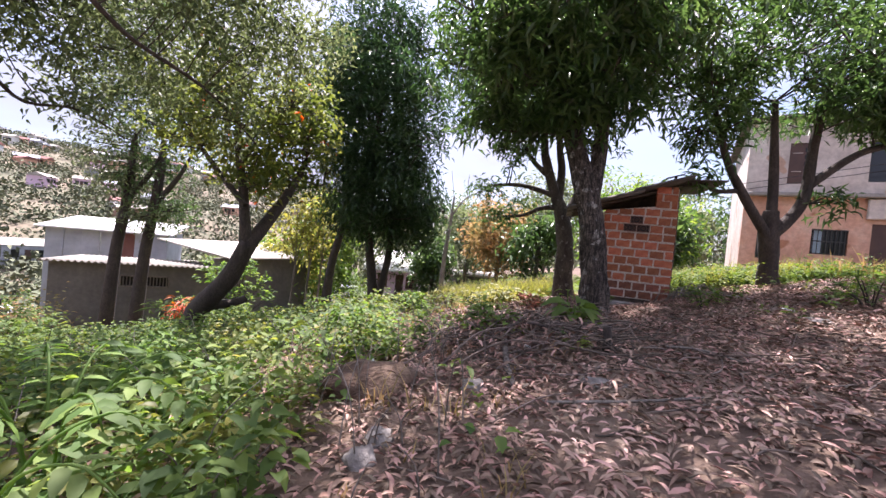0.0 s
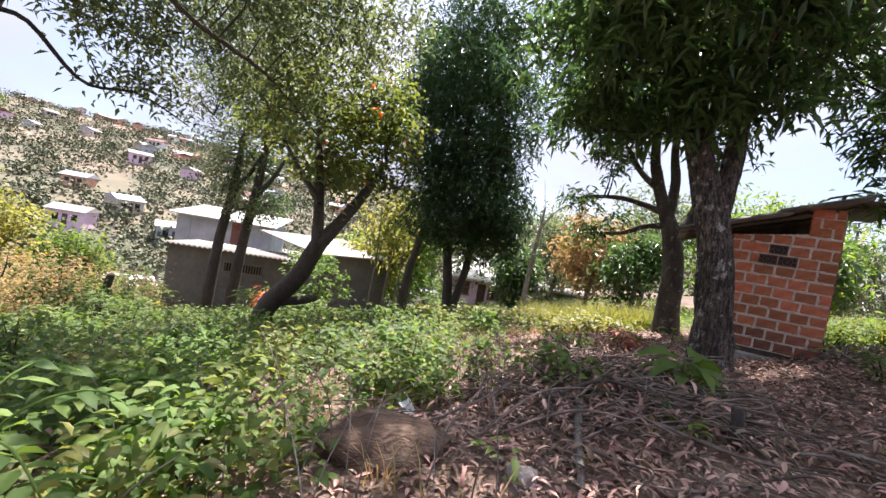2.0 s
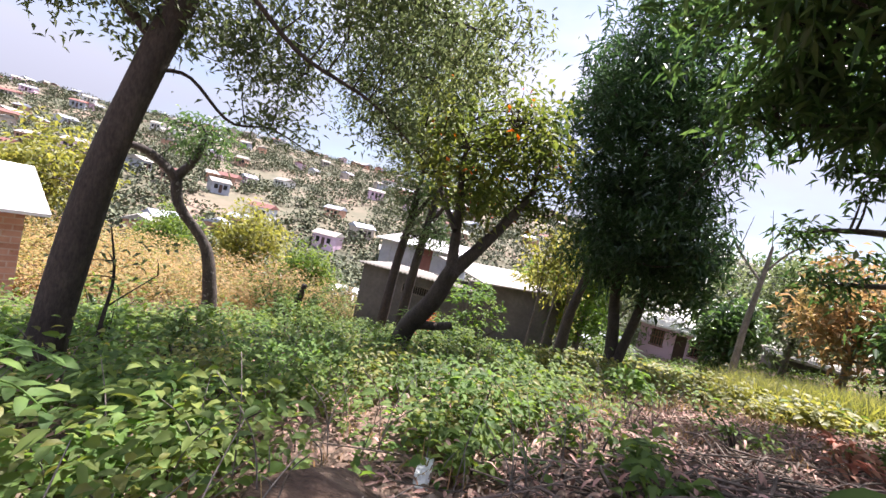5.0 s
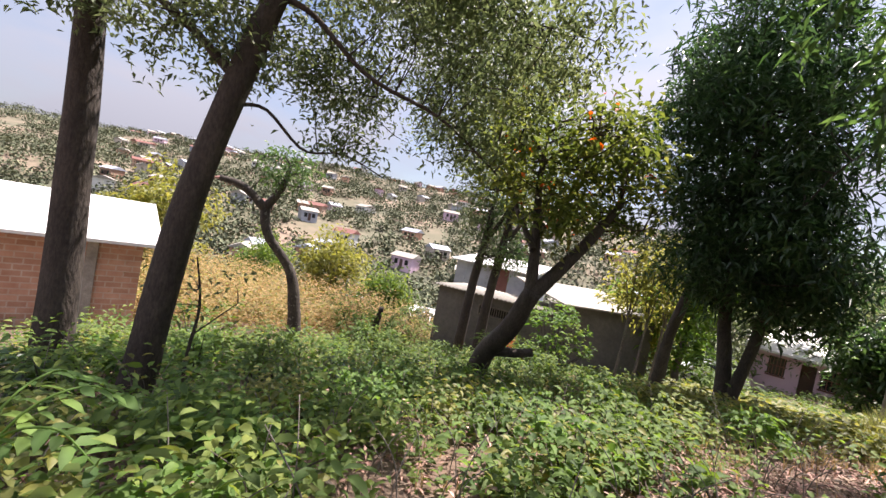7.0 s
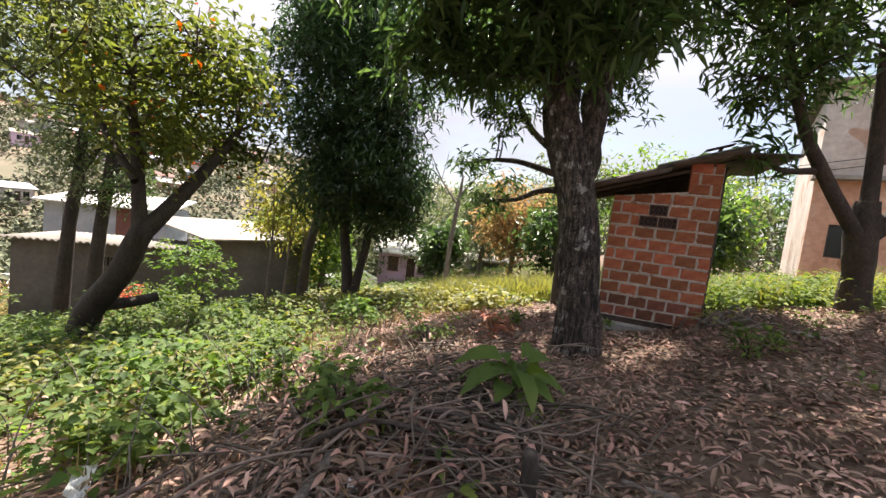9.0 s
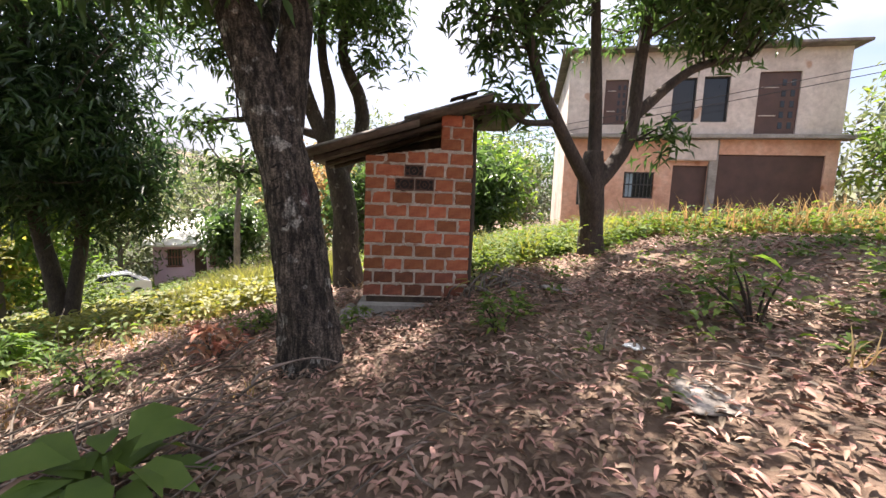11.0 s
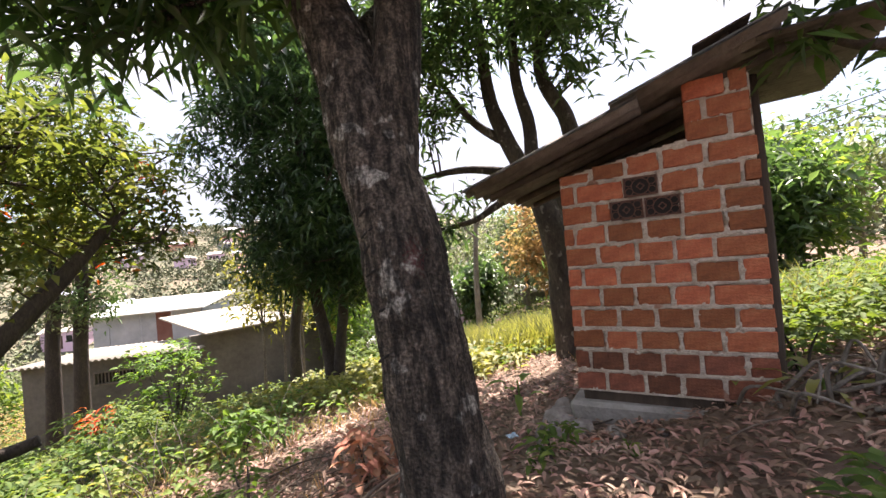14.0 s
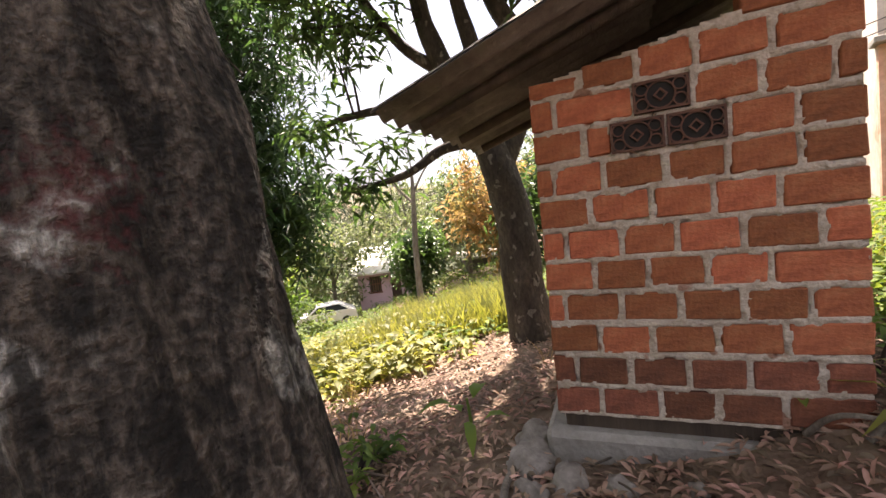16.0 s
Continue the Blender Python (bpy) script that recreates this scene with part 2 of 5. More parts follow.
WHITE = mat("white_roof", [(0.66, 0.64, 0.62), (0.8, 0.79, 0.78)], 1.0, 0.55, 0.1, 8, 30)
GREYWALL = mat("grey_render", [(0.1, 0.092, 0.084), (0.16, 0.145, 0.13)], 0.9, 0.95, 0.35, 9, 25, grain=0.22)
TANROOF = mat("weathered_roof", [(0.26, 0.235, 0.2), (0.38, 0.35, 0.31)], 0.8, 0.85, 0.25, 8, 25, grain=0.22)
TIN = mat("tin_sheet", [(0.3, 0.32, 0.38), (0.46, 0.48, 0.55)], 1.4, 0.5, 0.1, 8, 30, metal=0.3)
RUST = mat("rusty_sheet", [(0.16, 0.06, 0.05), (0.22, 0.1, 0.08)], 2, 0.8, 0.3, 8, 30)
BRICK_FAR = mat("brick_wall_pale", [(0.42, 0.22, 0.15), (0.55, 0.34, 0.25)], 2.5, 0.9, 0.5, 9, 20)
bn, bl = BRICK_FAR.node_tree.nodes, BRICK_FAR.node_tree.links
btc, bmp, btx, bmx = bn.new("ShaderNodeTexCoord"), bn.new("ShaderNodeMapping"), bn.new("ShaderNodeTexBrick"), bn.new("ShaderNodeMix")
bmp.inputs["Rotation"].default_value = (radians(90), 0, 0)
btx.inputs["Scale"].default_value, btx.inputs["Brick Width"].default_value, btx.inputs["Row Height"].default_value, btx.inputs["Mortar Size"].default_value = 1.0, 0.3, 0.13, 0.014
btx.inputs["Color1"].default_value, btx.inputs["Color2"].default_value, btx.inputs["Mortar"].default_value = (1, 1, 1, 1), (0.72, 0.66, 0.62, 1), (0.95, 1.25, 1.4, 1)
bmx.data_type, bmx.blend_type = "RGBA", "MULTIPLY"
bmx.inputs["Factor"].default_value = 1.0
bsrc = bn["Principled BSDF"].inputs["Base Color"].links[0].from_socket
bl.new(btc.outputs["Object"], bmp.inputs["Vector"])
bl.new(bmp.outputs["Vector"], btx.inputs["Vector"])
bl.new(bsrc, bmx.inputs["A"])
bl.new(btx.outputs["Color"], bmx.inputs["B"])
bl.new(bmx.outputs["Result"], bn["Principled BSDF"].inputs["Base Color"])
IRON = mat("iron", [(0.02, 0.02, 0.022), (0.04, 0.038, 0.036)], 6, 0.6, 0.1)
TARP = mat("blue_sheet", [(0.3, 0.42, 0.5), (0.4, 0.52, 0.6)], 2, 0.6, 0)
CARPAINT = mat("white_car_paint", [(0.7, 0.7, 0.71), (0.76, 0.76, 0.77)], 2, 0.25, 0)
RUBBER = mat("rubber", [(0.015, 0.015, 0.015), (0.03, 0.03, 0.03)], 5, 0.85, 0)
VENT_CLAY = mat("dark_vent_clay", [(0.09, 0.045, 0.034), (0.15, 0.075, 0.052)], 8, 0.9, 0.3)
PAPER = mat("pale_plastic", [(0.55, 0.56, 0.55), (0.75, 0.76, 0.75)], 9, 0.6, 0.1)


# ---- mesh helpers ----
rng = np.random.default_rng(7)


def link(name, verts, faces, material, parent=None, label="", smooth=False):
    me = bpy.data.meshes.new(name)
    me.from_pydata([tuple(v) for v in verts], [], [tuple(f) for f in faces])
    me.update()
    if smooth:
        me.polygons.foreach_set("use_smooth", [True] * len(me.polygons))
    me.materials.append(material)
    ob = new(name, me)
    if parent:
        ob.parent = parent
    if label:
        ob["label"] = label
    return ob


def part(name, bm, material, parent=None, label="", smooth=False):
    me = bpy.data.meshes.new(name)
    bm.to_mesh(me)
    bm.free()
    if smooth:
        me.polygons.foreach_set("use_smooth", [True] * len(me.polygons))
    me.materials.append(material)
    ob = new(name, me)
    if parent:
        ob.parent = parent
    if label:
        ob["label"] = label
    return ob


def empty(name, m, label, category, group="", kind=""):
    ob = new(name)
    ob.matrix_world = m
    return tagged(ob, label, category, group, kind)


def add_box(bm, lo, hi, bevel=0.0, wobble=0.0):
    vs = [bm.verts.new((x, y, z)) for x in (lo[0], hi[0]) for y in (lo[1], hi[1]) for z in (lo[2], hi[2])]
    if wobble:
        for v in vs:
            v.co += Vector(rng.uniform(-wobble, wobble, 3))
    f = [bm.faces.new([vs[i] for i in q]) for q in ((0, 1, 3, 2), (4, 6, 7, 5), (0, 4, 5, 1), (2, 3, 7, 6), (0, 2, 6, 4), (1, 5, 7, 3))]
    if bevel:
        bmesh.ops.bevel(bm, geom=list({e for q in f for e in q.edges}), offset=bevel, segments=1, affect="EDGES")
    return bm


def box(lo, hi, bevel=0.0, wobble=0.0):
    return add_box(bmesh.new(), lo, hi, bevel, wobble)


def tube_arrays(path, radii, sides=10, rough=0.0, seed=0.0, rings=4, fine=0.0):
    """A tapered tube along a smoothed path, with an uneven skin."""
    pts = np.array(path, float)
    rad = np.array(radii, float)
    k = max(len(pts) * rings, 6)
    t = np.linspace(0, len(pts) - 1, k)
    i = np.clip(t.astype(int), 0, len(pts) - 2)
    f = (t - i)[:, None]
    p0, p1, p2, p3 = pts[np.clip(i - 1, 0, None)], pts[i], pts[i + 1], pts[np.clip(i + 2, None, len(pts) - 1)]
    cen = 0.5 * (2 * p1 + (p2 - p0) * f + (2 * p0 - 5 * p1 + 4 * p2 - p3) * f ** 2 + (3 * p1 - p0 - 3 * p2 + p3) * f ** 3)
    rr = rad[i] * (1 - f[:, 0]) + rad[i + 1] * f[:, 0]
    verts, faces = [], []
    ref = np.array((0.31, 0.93, 0.17))
    for j in range(k):
        d = cen[min(j + 1, k - 1)] - cen[max(j - 1, 0)]
        d /= max(np.linalg.norm(d), 1e-6)
        a = np.cross(d, ref)
        a /= max(np.linalg.norm(a), 1e-6)
        b = np.cross(d, a)
        u = j * 4 / rings
        for s in range(sides):
            w = 2 * math.pi * s / sides
            q = rr[j]
            if rough:
                q *= 1 + rough * (noise.noise(Vector((math.cos(w) * 1.5 + seed, math.sin(w) * 1.5, u * 0.35))) + 0.4 * math.cos(3 * w + seed + u * 0.1) * (0.5 if u > 4 else 1.2))
            if fine:
                fx, fy, fz = math.cos(w) * 3.2, math.sin(w) * 3.2, cen[j][2]
                ridge = noise.noise(Vector((fx * 2.6, fy * 2.6, fz * 5))) + 0.7 * abs(noise.noise(Vector((fx * 5, fy * 5, fz * 3 + 9))))
                dent = max(noise.noise(Vector((fx * 0.7, fy * 0.7, fz * 1.8 + 4))) - 0.25, 0)
                q += fine * (ridge + 0.5 * noise.noise(Vector((fx * 9, fy * 9, fz * 24)))) - 0.06 * dent
            verts.append(cen[j] + q * (math.cos(w) * a + math.sin(w) * b))
        if j:
            o = (j - 1) * sides
            faces += [(o + s, o + (s + 1) % sides, o + sides + (s + 1) % sides, o + sides + s) for s in range(sides)]
    faces.append(tuple(range((k - 1) * sides, k * sides)))
    return verts, faces


def tubes(name, list_of, material, parent=None, sides=8, rough=0.0, label="", rings=4, fine=0.0):
    V, F = [], []
    for n, (p, r) in enumerate(list_of):
        v, f = tube_arrays(p, r, sides, rough, n * 3.7, rings, fine)
        o = len(V)
        V += v
        F += [tuple(i + o for i in q) for q in f]
    return link(name, V, F, material, parent, label, True)


def leaves_arrays(pos, dirs, length, width, fold=0.25, droop=0.2):
    """Pointed leaves from their stalk ends: six corners, folded along the midrib and bent down at the tip."""
    n = len(pos)
    d = dirs / np.maximum(np.linalg.norm(dirs, axis=1, keepdims=True), 1e-6)
    up = np.array((0, 0, 1.0)) + rng.normal(0, 0.35, (n, 3))
    side = np.cross(d, up)
    side /= np.maximum(np.linalg.norm(side, axis=1, keepdims=True), 1e-6)
    nor = np.cross(side, d)
    L = (length * rng.uniform(0.7, 1.25, n))[:, None]
    W = (width * rng.uniform(0.75, 1.2, n))[:, None]
    mid = pos + d * L * 0.45
    tip = pos + d * L - np.array((0, 0, 1.0)) * L * droop
    lift = nor * W * fold
    V = np.empty((n, 4, 3))
    V[:, 0], V[:, 1], V[:, 2], V[:, 3] = pos, mid + side * W * 0.5 + lift, tip, mid - side * W * 0.5 + lift
    base = np.arange(n)[:, None] * 4
    F = np.concatenate([base + (0, 1, 2), base + (0, 2, 3)], 1).reshape(-1, 3)
    return V.reshape(-1, 3), F


def fast_mesh(name, V, F, material, parent=None, label="", smooth=False):
    me = bpy.data.meshes.new(name)
    n = F.shape[1]
    me.vertices.add(len(V))
    me.vertices.foreach_set("co", V.astype(np.float32).ravel())
    me.loops.add(F.size)
    me.loops.foreach_set("vertex_index", F.astype(np.int32).ravel())
    me.polygons.add(len(F))
    me.polygons.foreach_set("loop_start", np.arange(0, F.size, n, dtype=np.int32))
    me.update(calc_edges=True)
    me.validate()
    if smooth:
        me.polygons.foreach_set("use_smooth", [True] * len(me.polygons))
    me.materials.append(material)
    ob = new(name, me)
    if parent:
        ob.parent = parent
    if label:
        ob["label"] = label
    return ob


def cluster_points(blobs, gaps=-0.12):
    """Points in lumpy ellipsoids, denser towards the skin: blobs are (centre, radii, count)."""
    out = []
    for c, r, n in blobs:
        v = rng.normal(0, 1, (n, 3))
        v /= np.linalg.norm(v, axis=1, keepdims=True)
        q = rng.uniform(0.12, 1, n) ** 0.5
        q *= 1 + 0.28 * np.array([noise.noise(Vector(x) * 2.1 + Vector(c)) for x in v])
        w = np.array(c) + v * q[:, None] * np.array(r)
        g = min(r) * 0.75
        out.append(w[[noise.noise(Vector(x) / g) > gaps for x in w]])
    return np.concatenate(out)


def whorls(name, pts, per, length, width, material, parent=None, spread=0.12, hang=0.35, label=""):
    """Tufts of leaves round each point, drooping by hang."""
    n = len(pts) * per
    p = np.repeat(pts, per, 0) + rng.normal(0, spread, (n, 3))
    d = rng.normal(0, 1, (n, 3))
    d[:, 2] = d[:, 2] * 0.6 - hang
    V, F = leaves_arrays(p, d, length, width)
    return fast_mesh(name, V, F, material, parent, label)


def twigs_to(pts, limbs, share, r=0.012):
    """Thin twigs from the nearest limb point towards some of the tufts."""
    nodes = []
    for p, _ in limbs:
        p = np.array(p, float)
        t = np.linspace(0, len(p) - 1, len(p) * 7)
        i = np.clip(t.astype(int), 0, len(p) - 2)
        f = (t - i)[:, None]
        nodes.append(((1 - f) * p[i] + f * p[i + 1])[len(t) // 3:])
    nodes = np.concatenate(nodes)
    out = []
    for q in pts[rng.random(len(pts)) < share]:
        i = np.argmin(np.linalg.norm(nodes - q, axis=1) + 0.8 * np.maximum(nodes[:, 2] - q[2], 0))
        a = nodes[i]
        m = (a + q) / 2 + rng.normal(0, 0.1, 3) * np.linalg.norm(q - a) * 0.5
        out.append(([a, m, q], [r * 1.8, r * 1.2, r * 0.5]))
        if len(out) % 3 == 0:
            nodes = np.concatenate([nodes, m[None], ((m + q) / 2)[None]])
    return out


def tree(label, trunk, limbs, blobs, per, length, width, leaf, bark, share=0.2, spread=0.12, hang=0.35, sides=12, name="tree", twig=0.012, extra=(), gaps=-0.12, rings=4, fine=0.0):
    base = Vector(trunk[0][0])
    t = empty(name, Matrix.Translation(base), label, "tree")
    sh = lambda path: [tuple(np.array(p) - np.array(base)) for p in path]
    tubes("trunk", [(sh(trunk[0]), trunk[1])], bark, t, sides, 0.13, "", rings, fine)
    for p, r in limbs:
        tubes("limb", [(sh(p), r)], bark, t, 8 if fine == 0 else 20, 0.1, "", rings, fine * 0.6)
    pts = cluster_points(blobs, gaps)
    tw = twigs_to(pts, list(limbs) + [trunk], share, twig)
    if tw:
        tagged(tubes("twig_growth", [(sh(p), r) for p, r in tw], bark, t, 4), kind="stuff")
    c = tagged(whorls("crown", pts - np.array(base), per, length, width, leaf, t, spread, hang), kind="stuff")
    for nm, m2, k, ln, wd in extra:
        sel = pts[rng.random(len(pts)) < k]
        whorls(nm, sel - np.array(base), 4, ln, wd, m2, t, spread, hang)
    return t


# ---- ground ----
def smooth(a, b, x):
    t = min(max((x - a) / (b - a), 0), 1)
    return t * t * (3 - 2 * t)


def ground_z(x, y):
    xe = x if x < 8 else 8 + 4 * math.tanh((x - 8) / 8) * 0.35
    near = 0.3 + 0.19 * max(xe, -14) - 0.06 * max(min(y, 8), -20) - 0.12 * min(max(y - 8, 0), 16)
    near -= 0.1 * math.exp(-((x - 3) ** 2 + (y - 3.4) ** 2) / 2)
    near += 0.14 * math.exp(-((x - 1.0) ** 2 + (y - 4.6) ** 2) / 0.7) + 0.12 * math.exp(-((x + 0.5) ** 2 + (y - 3.5) ** 2) / 0.35)
    near -= 0.2 * (1 - smooth(0.2, 2.8, y)) + 0.3 * math.exp(-((x + 5.2) ** 2 + (y - 8.3) ** 2) / 6)
    near -= 0.13 * math.exp(-((x - 3.6) ** 2 + (y - 7.9) ** 2) / 0.5)
    r = math.hypot(x, y)
    if r < 30:
        near += 0.05 * noise.noise(Vector((x * 0.8, y * 0.8, 0))) + 0.02 * noise.noise(Vector((x * 3, y * 3, 4)))
    # the valley on the west side and the far slope
    w = -x * 0.8 + y * 0.6
    if w > 14:
        k = smooth(14, 70, w)
        valley = -12.5 + 0.2 * max(w - 85, 0) * smooth(80, 130, w)
        valley = min(valley, 36 + 8 * noise.noise(Vector((x * 0.008, y * 0.008, 2)))) + (5 * noise.noise(Vector((x * 0.02, y * 0.02, 1))) if w > 80 else 0)
        near = near * (1 - k) + valley * k
    return near


def axis(a, b, lo, hi, fine, grow):
    out = list(np.arange(a, b, fine))
    s, x = fine, b
    while x < hi:
        out.append(x)
        s *= grow
        x += s
    s, x = fine, a
    while x > lo:
        s *= grow
        x -= s
        out.insert(0, x)
    return out


gx, gy = axis(-6, 8, -900, 900, 0.16, 1.09), axis(-2, 12, -900, 900, 0.16, 1.09)
GV = np.array([(x, y, ground_z(x, y)) for y in gy for x in gx])
nx = len(gx)
GF = np.array([(j * nx + i, j * nx + i + 1, (j + 1) * nx + i + 1, (j + 1) * nx + i) for j in range(len(gy) - 1) for i in range(nx - 1)])
ground = fast_mesh("ground", GV, GF, SOIL, smooth=True)
HILL = mat("hillside_scrub", [(0.085, 0.09, 0.055), (0.14, 0.125, 0.08), (0.25, 0.18, 0.13)], 0.045, 0.95, 0.0, 10)
ground.data.materials.append(HILL)
ground.data.polygons.foreach_set("material_index", [1 if -GV[f[0]][0] * 0.8 + GV[f[0]][1] * 0.6 > 34 or abs(GV[f[0]][0]) > 45 else 0 for f in GF])
tagged(ground, "brown earth sloping down to a valley", "ground", kind="structure")


def on(x, y, dz=0.0):
    return (x, y, ground_z(x, y) + dz)


# ---- brick shed ----
SHED = pose(3.22, 8.27, 0, 0, 0, -15.5)
W, DEPTH, Z0, COURSE = 1.26, 1.35, 0.56, 0.159


def corrugated(name, x0, x1, y0, y1, zf, pitch, amp, thick, material, parent, label=""):
    """A corrugated sheet whose ridges run along x; zf gives the height along x."""
    n = int((y1 - y0) / pitch * 8)
    V, F = [], []
    for k in range(n + 1):
        y = y0 + (y1 - y0) * k / n
        w = amp * math.sin(2 * math.pi * (y - y0) / pitch)
        for x in (x0, (x0 + x1) / 2, x1):
            V += [(x, y, zf(x) + w), (x, y, zf(x) + w - thick)]
    for k in range(n):
        o, p = k * 6, k * 6 + 6
        for i in (0, 2):
            F += [(o + i, o + i + 2, p + i + 2, p + i), (o + i + 1, p + i + 1, p + i + 3, o + i + 3)]
        F += [(o, p, p + 1, o + 1), (o + 4, o + 5, p + 5, p + 4)]
    return link(name, V, F, material, parent, label, True)


shed = empty("brick_shed", SHED, "small shed of orange hollow clay blocks with a slanting corrugated roof", "shed")
TOP = Z0 + 11 * COURSE
core = box((0.012, 0.03, Z0), (W - 0.012, 0.12, TOP - 0.09))
add_box(core, (0.9, 0.032, TOP - 0.09), (W - 0.012, 0.12, TOP + 2.45 * COURSE))
part("block_core", core, MORTAR, shed)
part("side_wall", box((0.012, 0.12, 0.3), (0.12, DEPTH, 2.23)), MORTAR, shed)
part("side_wall", box((W - 0.12, 0.12, 0.4), (W - 0.012, 0.3, 2.5)), MORTAR, shed)
bm = box((0.12, DEPTH - 0.12, 0.3), (W - 0.012, DEPTH, 2.4))
for v in bm.verts:
    if v.co.z > 2:
        v.co.z = 2.12 + 0.315 * (v.co.x + 0.75)
part("back_wall", bm, TIMBER, shed)
part("plinth", box((-0.06, -0.05, 0.1), (W + 0.05, DEPTH, Z0 - 0.09), 0.03, 0.02), CONCRETE, shed)
part("sill_beam", box((0.03, 0.03, Z0 - 0.1), (W - 0.02, 0.13, Z0), 0.01), TIMBER, shed)
roof_z = lambda x: 2.19 + 0.315 * (x + 0.75)
corrugated("roof_sheet", -0.72, 0.62, -0.3, 1.6, lambda x: roof_z(x), 0.17, 0.026, 0.012, ROOFSHEET, shed)
corrugated("roof_sheet", 0.45, 1.42, -0.34, 1.55, lambda x: roof_z(x) + 0.035, 0.17, 0.026, 0.012, ROOFSHEET, shed)
corrugated("roof_sheet", 1.2, 2.0, -0.12, 1.65, lambda x: 2.86 + 0.02 * (x - 1.2), 0.075, 0.011, 0.008, ROOFSHEET, shed)
for y in (0.05, 0.7, 1.25):
    tv, tf = tube_arrays([(-0.6, y, roof_z(-0.6) - 0.07), (0.5, y, roof_z(0.5) - 0.07), (1.45, y, roof_z(1.45) - 0.07)], [0.03, 0.033, 0.03], 8)
    link("rafter", tv, tf, TIMBER, shed, smooth=True)
for y in (0.3, 0.62, 0.9, 1.25):
    tv, tf = tube_arrays([(W + 0.03, y, 0.45), (W + 0.05, y, 1.5), (W + 0.04, y, 2.75)], [0.045, 0.04, 0.04], 8, 0.1)
    link("side_post", tv, tf, TIMBER, shed, smooth=True)
for k in range(4):
    part("door_plank", box((W + 0.01, 0.34 + 0.22 * k, 0.5), (W + 0.035, 0.54 + 0.22 * k, 2.45), 0.004), TIMBER, shed)
tv, tf = tube_arrays([(1.1, -0.2, roof_z(1.1) + 0.05), (1.13, -0.22, roof_z(1.1) + 0.13)], [0.02, 0.02], 6)
link("ridge_stick", tv, tf, TIMBER, shed)
bm = box((0.95, -0.3, roof_z(1.0) + 0.09), (1.25, -0.16, roof_z(1.0) + 0.105), 0.003)
for v in bm.verts:
    v.co.z += (v.co.x - 0.95) * 0.32
part("loose_board", bm, TIMBER, shed)

brick_meshes, damp_meshes = [], []
for ln in (0.222, 0.215, 0.228, 0.205, 0.238, 0.1, 0.14, 0.07):
    b = box((0, 0, 0), (ln, 0.1, COURSE - 0.027), 0.006, 0.004)
    me = bpy.data.meshes.new("brick")
    b.to_mesh(me)
    b.free()
    me.materials.append(BRICK)
    brick_meshes.append((ln, me))
    me = me.copy()
    me.materials[0] = BRICK_DAMP
    damp_meshes.append(me)


laid = []


def wall_top(x):
    """The sloping top of the front wall below the roof."""
    return 2.225 + 0.145 * x if x < 0.9 else 9.0


def brick(i, s, z, stretch=1.0):
    ln, me = brick_meshes[i]
    ln *= stretch
    cut = min(1.0, (wall_top(s + ln / 2) - z - 0.02) / (COURSE - 0.027))
    laid.append((s, s + ln, z + 0.013, z + 0.013 + (COURSE - 0.027) * cut))
    o = new("brick", me if z > Z0 + 1.5 * COURSE else damp_meshes[i])
    o.parent = shed
    o.location = (s, rng.uniform(-0.004, 0.006), z + 0.013 + rng.uniform(-0.007, 0.006))
    o.scale = (stretch, 1, cut)
    o.rotation_euler = (0, rng.uniform(-0.022, 0.022), rng.uniform(-0.012, 0.012))


VENTS = [(0.46, 9), (0.355, 8), (0.588, 8)]
for c in range(11):
    z, s = Z0 + c * COURSE, 0.0
    if c % 2:
        brick(5 if c % 4 == 1 else 7, 0.002, z)
        s = 0.125 if c % 4 == 1 else 0.092
    while s < W - 0.06:
        hit = [v for v in VENTS if v[1] == c and s > v[0] - 0.07 and s < v[0] + 0.2]
        if hit:
            s = max(s, hit[0][0] + 0.243)
            if [v for v in VENTS if v[1] == c and abs(v[0] - s) < 0.1]:
                continue
        room = min([v[0] for v in VENTS if v[1] == c and v[0] > s] + [W + 0.006]) - s
        fits = [i for i in range(len(brick_meshes)) if brick_meshes[i][0] <= room - 0.004]
        if not fits:
            s += 0.05
            continue
        best = [i for i in fits if i < 5] or fits
        i = best[int(rng.integers(len(best)))] if best[0] < 5 else max(best, key=lambda q: brick_meshes[q][0])
        left = room - brick_meshes[i][0]
        brick(i, s, z, room / brick_meshes[i][0] * 0.985 if left < 0.1 else 1.0)
        s += (room if left < 0.1 else brick_meshes[i][0]) + 0.027
for c, row in enumerate([[(0.88, 4), (1.145, 5)], [(0.88, 5), (1.01, 4)], [(0.88, 4), (1.145, 5)]]):
    for s, i in row:
        brick(i, s, TOP + c * COURSE * 0.86)



# lumpy mortar that fills the joints and smears over the blocks' edges
laid += [(s, s + 0.222, Z0 + c * COURSE + 0.006, Z0 + (c + 1) * COURSE - 0.006) for s, c in VENTS]
nu, nv = 118, 190
H2 = 13.4 * COURSE
V, F = [], []
LB = np.array(laid)
for j in range(nv + 1):
    for i in range(nu + 1):
        x, z = 0.008 + (W - 0.016) * i / nu, Z0 + H2 * j / nv
        inside = np.min(np.stack([x - LB[:, 0], LB[:, 1] - x, z - LB[:, 2], LB[:, 3] - z]), 0).max()
        q = noise.noise(Vector((x * 22, z * 22, 1))) + 0.5 * noise.noise(Vector((x * 70, z * 70, 3)))
        y = 0.002 + 0.009 * q if inside < 0.005 + 0.016 * noise.noise(Vector((x * 12, z * 12, 7))) else 0.028
        V.append((x, y, z))
